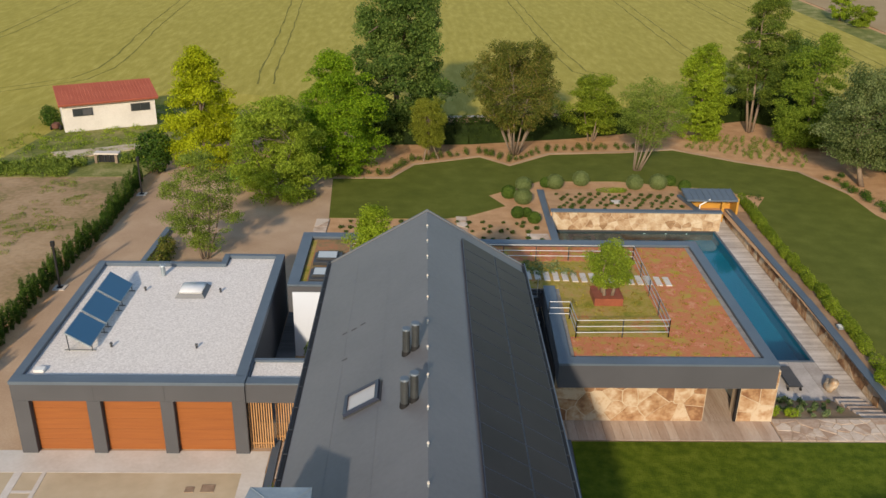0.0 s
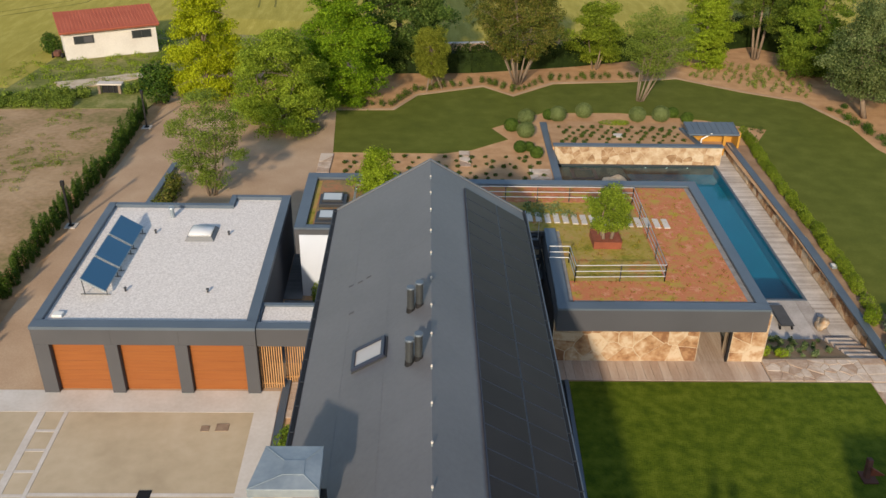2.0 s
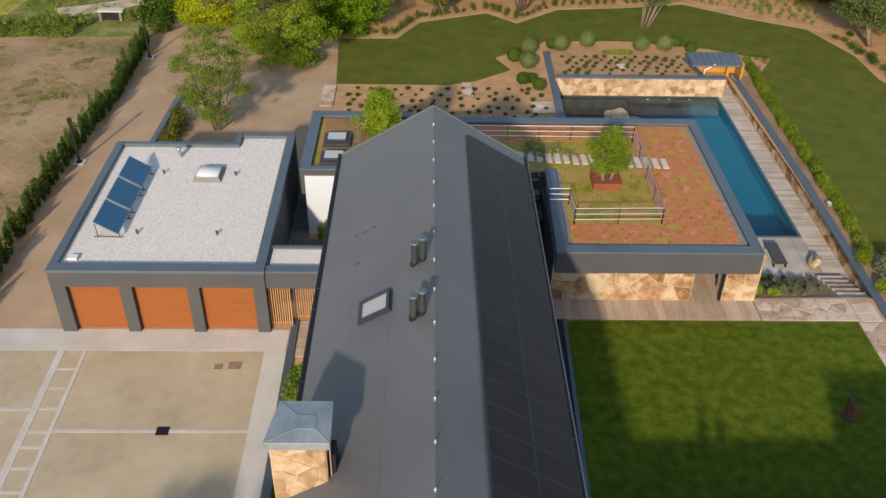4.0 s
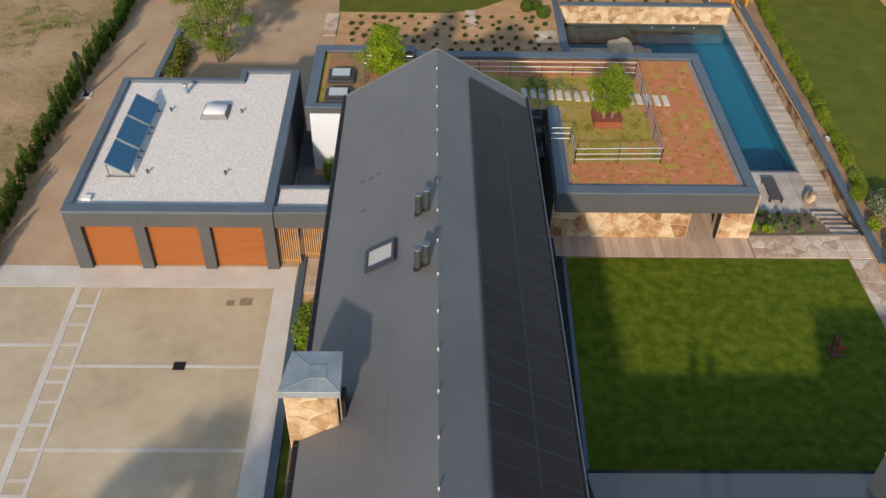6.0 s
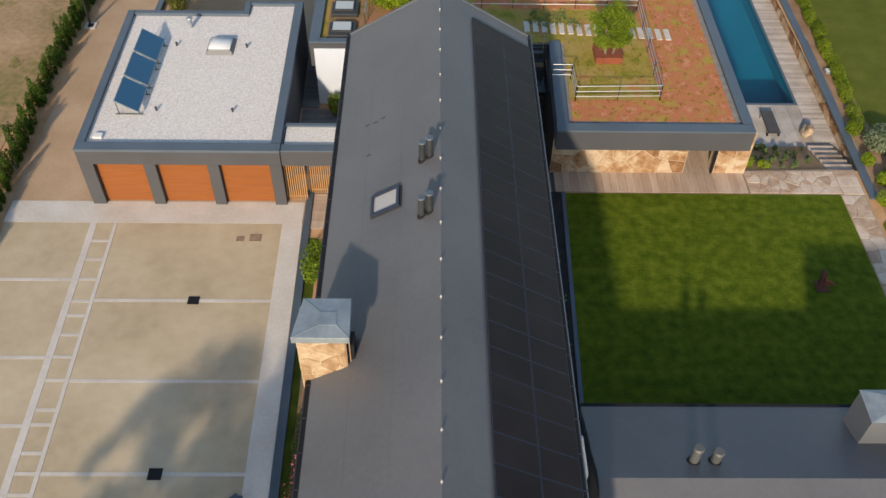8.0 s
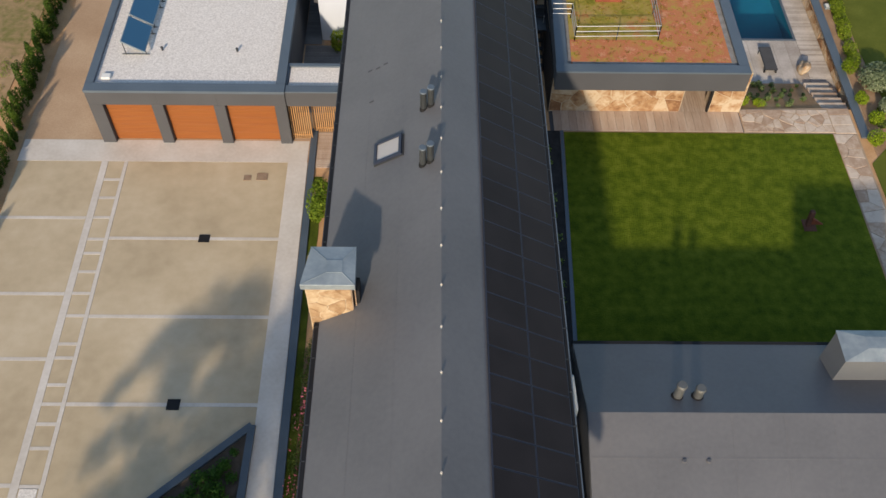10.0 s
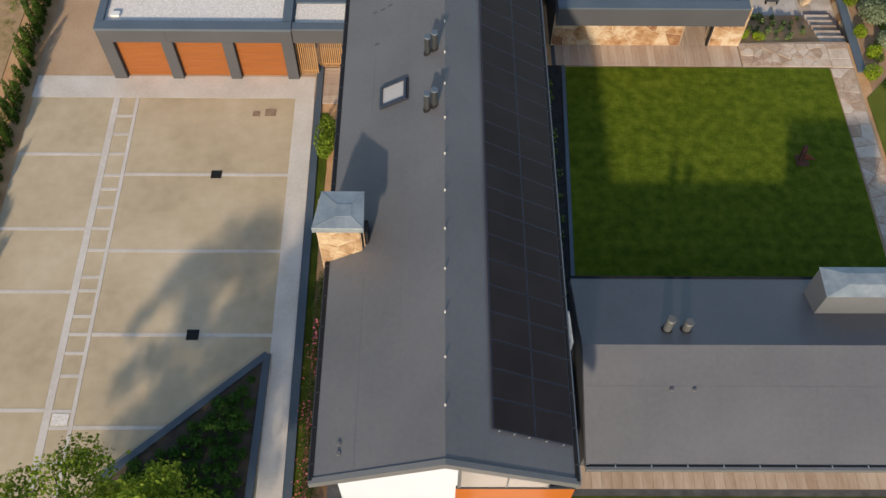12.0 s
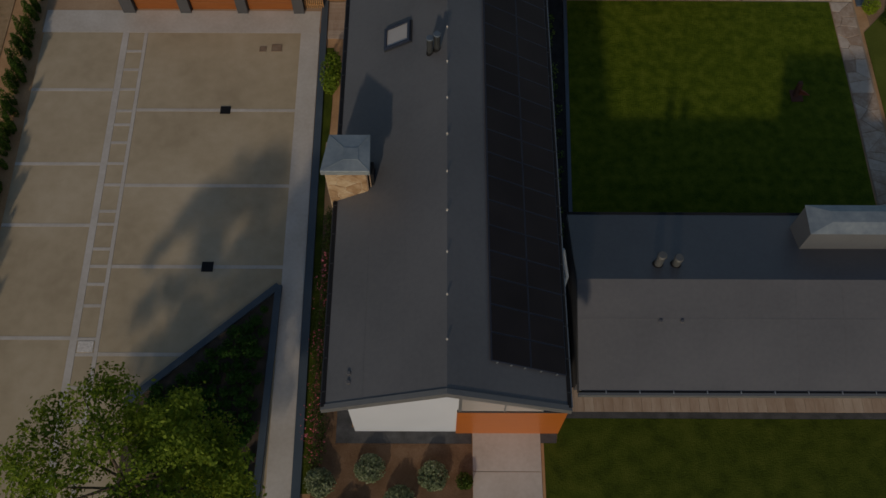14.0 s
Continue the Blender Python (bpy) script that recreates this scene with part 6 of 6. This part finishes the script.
bed_plants("meadow_grass", "tufts of long grass in the meadow", [(rnd.uniform(-38, -22), rnd.uniform(42.5, 62)) for i in range(420)], 0.45, 0.3, L_olive, 69, 40, 0.12)
shrub("bush", "dark tangled bush beside the shed", -36.6, 53.0, 1.1, 1.0, 2.0, L_hedge, 77, leaves=1800, size=0.18)
patches = [(rnd.uniform(-50, -24.5), rnd.uniform(-2, 36), rnd.uniform(0.5, 2.0)) for i in range(46)]
bed_plants("weeds", "patches of low green weeds on the bare plot", [(min(-24.0, rnd.gauss(x, r)), rnd.gauss(y, r * 1.2)) for x, y, r in patches for i in range(int(24 * r))], 0.36, 0.14, L_weed, 64, 52, 0.08)

# ---- garden and field things ----
shed = root("shed", -30.5, 53, -1.2, "cream plastered shed with a red metal roof", "shed")
SA, SB = Vector((-34.3, 50.5, 0)), Vector((-26.6, 54.1, 0))
su = (SB - SA).normalized()
sv = Vector((-su.y, su.x, 0))
sl = (SB - SA).length


def shed_block(u0, u1, v0, v1, z0, z1, z0b=None, z1b=None):
    z0b, z1b = z0 if z0b is None else z0b, z1 if z1b is None else z1b
    c = []
    for za, zb in ((z0, z0b), (z1, z1b)):
        for u, v, z in ((u0, v0, za), (u1, v0, za), (u1, v1, zb), (u0, v1, zb)):
            p = SA + su * u + sv * v
            c.append((p.x, p.y, z))
    return hexa(bmesh.new(), c)


part("wall", shed_block(0, sl, 0, 4.2, -1.6, 1.62, -1.6, 2.3), M_cream, shed)
roof = part("roof", shed_block(-0.3, sl + 0.3, -0.35, 4.5, 1.62, 1.72, 2.40, 2.50), M_tile, shed, "red corrugated roof")
for i in range(28):
    u = -0.28 + i * (sl + 0.5) / 27
    part("ridge", shed_block(u, u + 0.14, -0.35, 4.5, 1.72, 1.75, 2.50, 2.53), M_tile, roof)
for u in (0.9, 6.2):
    w = part("window", shed_block(u, u + 1.8, -0.06, 0.02, 0.45, 1.2), M_dark, shed, "dark-framed window")
    part("pane", shed_block(u + 0.12, u + 0.86, -0.08, -0.055, 0.55, 1.1), M_shedglass, w)
    part("pane", shed_block(u + 0.94, u + 1.68, -0.08, -0.055, 0.55, 1.1), M_fascia if u < 3 else M_shedglass, w)
part("gutter", shed_block(-0.3, sl + 0.3, -0.45, -0.352, 1.56, 1.68), M_corten, shed)
t = root("red_cart", -35.4, 51.5, -1.2, "small rusty red farm implement beside the shed", "implement")
part("body", box(-35.8, -35.2, 51.1, 51.9, -0.85, -0.35), M_rust, t, bevel=0.08)
for dx in (-0.45, 0.45):
    part("wheel", tube((-35.5 + dx - 0.05, 51.5, -0.85), (-35.5 + dx + 0.05, 51.5, -0.85), 0.3, 0.3, 14), M_black, t)

cul = root("culvert", -27, 42, -1, "concrete culvert with a dark opening and pale gravel verge", "culvert")
part("verge", slab([(-31.3, 41.4), (-33.0, 43.6), (-30.5, 44.6), (-26.4, 46.8), (-25.6, 45.4), (-28.0, 43.6)], -1.4, lambda x, y: gz(y) + 0.16), M_rock, cul, "pale gravel verge")
# solid black block; its colour stands for the darkness inside the mouth
part("opening", box(-27.95, -26.5, 41.1, 41.5, -1.7, -0.02), M_black, cul, "dark culvert mouth")
part("lintel", box(-28.3, -26.2, 41.0, 41.7, -0.019, 0.10), M_band, cul, "pale concrete lintel")
for x in (-28.2, -26.48):
    part("post", box(x, x + 0.22, 40.8, 41.0, -1.7, -0.021), M_barkpale, cul, "pale timber post")
for x in (-27.85, -27.4, -26.95):
    part("bar", tube((x, 41.05, -1.6), (x, 41.05, -0.02), 0.03), M_cowl, cul)
part("apron", box(-28.2, -26.3, 39.6, 40.79, -1.5, -0.72), M_greygravel, cul, "grey stone apron")

for x, y in ((-21.9, 32.9), (-21.7, 15.75)):
    z = gz(y)
    t = root("lamp_post", x, y, z, "slim black lamp post on a white concrete foot", "lamp post", "drive lamps")
    part("foot", box(x - 0.35, x + 0.35, y - 0.35, y + 0.35, z - 0.2, z + 0.07), M_band, t, "white concrete foot")
    part("base_plate", box(x - 0.16, x + 0.16, y - 0.16, y + 0.16, z + 0.071, z + 0.10), M_black, t)
    part("post", box(x - 0.055, x + 0.055, y - 0.055, y + 0.055, z + 0.10, z + 2.75), M_black, t)
    part("head", box(x - 0.1, x + 0.1, y - 0.1, y + 0.1, z + 2.751, z + 3.05), M_black, t)

thing("low_wall", slab([(-18.05, 13.0), (-17.7, 13.0), (-17.55, 25.2), (-17.95, 25.2)], -0.4, lambda x, y: gz(y) + 0.35), M_cap, "low blue-grey wall along the planted strip", "low wall", kind="structure", bevel=0.02)
bed_plants("strip_shrubs", "low reddish-green shrubs beside the low wall", [(-16.9 + rnd.uniform(-.4, .4), y) for y in np.arange(13, 22.8, 0.4)], 0.55, 0.8, L_red, 65, 130, 0.16)


def boulder(name, label, x, y, z, rx, ry, rz, seed, mat):
    bm = bmesh.new()
    bmesh.ops.create_icosphere(bm, subdivisions=3, radius=1)
    for v in bm.verts:
        k = 1 + 0.28 * noise.noise(v.co * 1.3 + Vector((seed, 0, 0))) + 0.1 * noise.noise(v.co * 3.7 + Vector((0, seed, 0)))
        v.co = Vector((x + v.co.x * rx * k, y + v.co.y * ry * k, z + max(-0.35, v.co.z * k) * rz))
    return thing(name, bm, mat, label, "boulder", smooth=True)


boulder("boulder", "rounded tan boulder beside the pool", 13.2, 24.3, -1.0, 0.95, 0.7, 0.75, 3.0, M_rock)
boulder("boulder", "flat pale rock at the pool edge", 14.5, 24.2, -1.25, 0.8, 0.6, 0.4, 9.0, M_flag)
bm = bmesh.new()
bmesh.ops.create_icosphere(bm, subdivisions=4, radius=1)
for v in bm.verts:
    k = 1 + 0.35 * noise.noise(v.co * 1.1 + Vector((4, 2, 0))) + 0.16 * noise.noise(v.co * 3.1)
    a = v.co.z * 0.5
    v.co = Vector((21.3 + 0.30 * k * v.co.x + 0.22 * v.co.z * 0.5 + 0.15 * v.co.y, 7.3 + 0.62 * k * v.co.y, -0.98 + 0.36 * k * v.co.z - 0.12 * v.co.y))
thing("driftwood_log", bm, M_stone, "weathered brown and cream driftwood stump on the deck", "log", smooth=True)

sc = root("garden_sculpture", 18.0, -5.2, 0, "rusted steel sculpture of leaning plates on the lawn", "sculpture")
part("base_plate", box(17.75, 18.35, -5.7, -5.0, 0.03, 0.09), M_rust, sc)
part("upright", hexa(bmesh.new(), [(17.88, -5.45, 0.09), (18.1, -5.45, 0.09), (18.1, -5.2, 0.09), (17.88, -5.2, 0.09), (17.95, -5.2, 0.85), (18.15, -5.2, 0.85), (18.15, -5.0, 0.85), (17.95, -5.0, 0.85)]), M_rust, sc)
part("blade", hexa(bmesh.new(), [(18.08, -5.4, 0.2), (18.6, -5.5, 0.3), (18.6, -5.46, 0.3), (18.08, -5.25, 0.2), (18.08, -5.4, 0.6), (18.6, -5.5, 0.34), (18.6, -5.46, 0.34), (18.08, -5.25, 0.6)]), M_corten, sc)
t = root("garden_light", 23.35, 11.5, 0, "small white garden light above the wall", "garden light")
part("housing", box(23.2, 23.55, 11.3, 11.7, 0.05, 0.22), M_galv, t, bevel=0.02)
part("lens", box(23.24, 23.51, 11.34, 11.66, 0.221, 0.235), M_plainwhite, t)
t = root("hatch", 14.6, 31.5, bed_z(0, 31.5), "pale square hatch in the planted bed", "hatch")
part("lid", box(14.3, 15.0, 31.1, 31.8, bed_z(0, 31.8) - 0.05, bed_z(0, 31.1) + 0.05), M_band, t, bevel=0.02)
t = root("green_machine", -15.2, 36.4, gz(36.4), "bright green garden machine under the trees", "machine")
part("body", box(-15.9, -14.6, 36.0, 36.9, gz(36.4) + 0.25, gz(36.4) + 0.9), M_lime, t, bevel=0.12)
for dx in (-0.45, 0.45):
    for dy in (-0.35, 0.35):
        part("wheel", tube((-15.25 + dx - 0.08, 36.45 + dy, gz(36) + 0.2), (-15.25 + dx + 0.08, 36.45 + dy, gz(36) + 0.2), 0.24, 0.24, 12), M_black, t)
# ---- stones laid as pieces ----
stone_pieces(sw, (5.9, 2.5, 0.04), (1, 0, 0), (0, 0, 1), 7.05, 2.50, 0.6, 3, joint=0.034, depth=0.028)
stone_pieces(pier, (14.52, 2.5, 0.04), (1, 0, 0), (0, 0, 1), 1.70, 2.74, 0.62, 4, joint=0.034, depth=0.028)
stone_pieces(ch, (-4.54, -15.5, 4.5), (1, 0, 0), (0, 0, 1), 1.52, 4.84, 0.36, 5, M_chimneystone, joint=0.02, depth=0.022)
stone_pieces(ch, (-4.54, -14.25, 4.5), (0, -1, 0), (0, 0, 1), 1.25, 4.84, 0.36, 6, M_chimneystone, joint=0.02, depth=0.022)
stone_pieces(ch, (-3.02, -15.5, 8.0), (0, 1, 0), (0, 0, 1), 1.25, 1.34, 0.36, 7, M_chimneystone, joint=0.02, depth=0.022)
stone_pieces(fw, (9.42, 28.62, -1.42), (1, 0, 0), (0, 0, 1), 12.46, 1.52, 0.43, 8, M_chimneystone, joint=0.022, depth=0.03, aspect=1.6)
stone_pieces(rw, (22.95, 30.5, -1.28), (0, -1, 0), (0, 0, 1), 25.0, 0.98, 0.45, 9, joint=0.02)

flag = root("stone_path", 19, 1.8, 0, "crazy-paved path of pale flagstones", "path", kind="structure")
part("bed", slab([(16.2, 0.93), (20.93, 0.93), (20.93, -16), (22.2, -16), (22.25, 2.9), (16.25, 2.75)], -0.1, 0.015), M_joint, flag)
stone_pieces(flag, (16.25, 1.0, 0.015), (1, 0, 0), (0, 1, 0), 4.8, 1.72, 0.34, 11, M_flag, depth=0.03, name="flagstone", aspect=1.6)
stone_pieces(flag, (21.06, 0.95, 0.015), (1, 0, 0), (0, 1, 0), 1.15, 1.9, 0.6, 12, M_flag, depth=0.03, name="flagstone", aspect=1.0)
stone_pieces(flag, (20.95, -16.0, 0.015), (1, 0, 0), (0, 1, 0), 1.2, 16.9, 0.6, 13, M_flag, depth=0.03, name="flagstone", aspect=0.85)
for i, (x, y, w, h) in enumerate(((-7.85, 24.2, 0.95, 3.6), (2.25, 25.6, 0.8, 3.0), (7.1, 23.4, 1.55, 1.9))):
    p = root("flagstone_path", x, y, gz(y), "short path of pale flagstones", "path", "short stone paths", "structure")
    part("bed", box(x, x + w, y, y + h, gz(y + h) - 0.3, min(gz(y), gz(y + h)) + 0.03), M_joint, p)
    stone_pieces(p, (x, y, gz(y) + 0.05), (1, 0, 0), (0, 1, (gz(y + h) - gz(y)) / h), w, h, 0.7, 20 + i, M_flag, depth=0.05, name="flagstone")
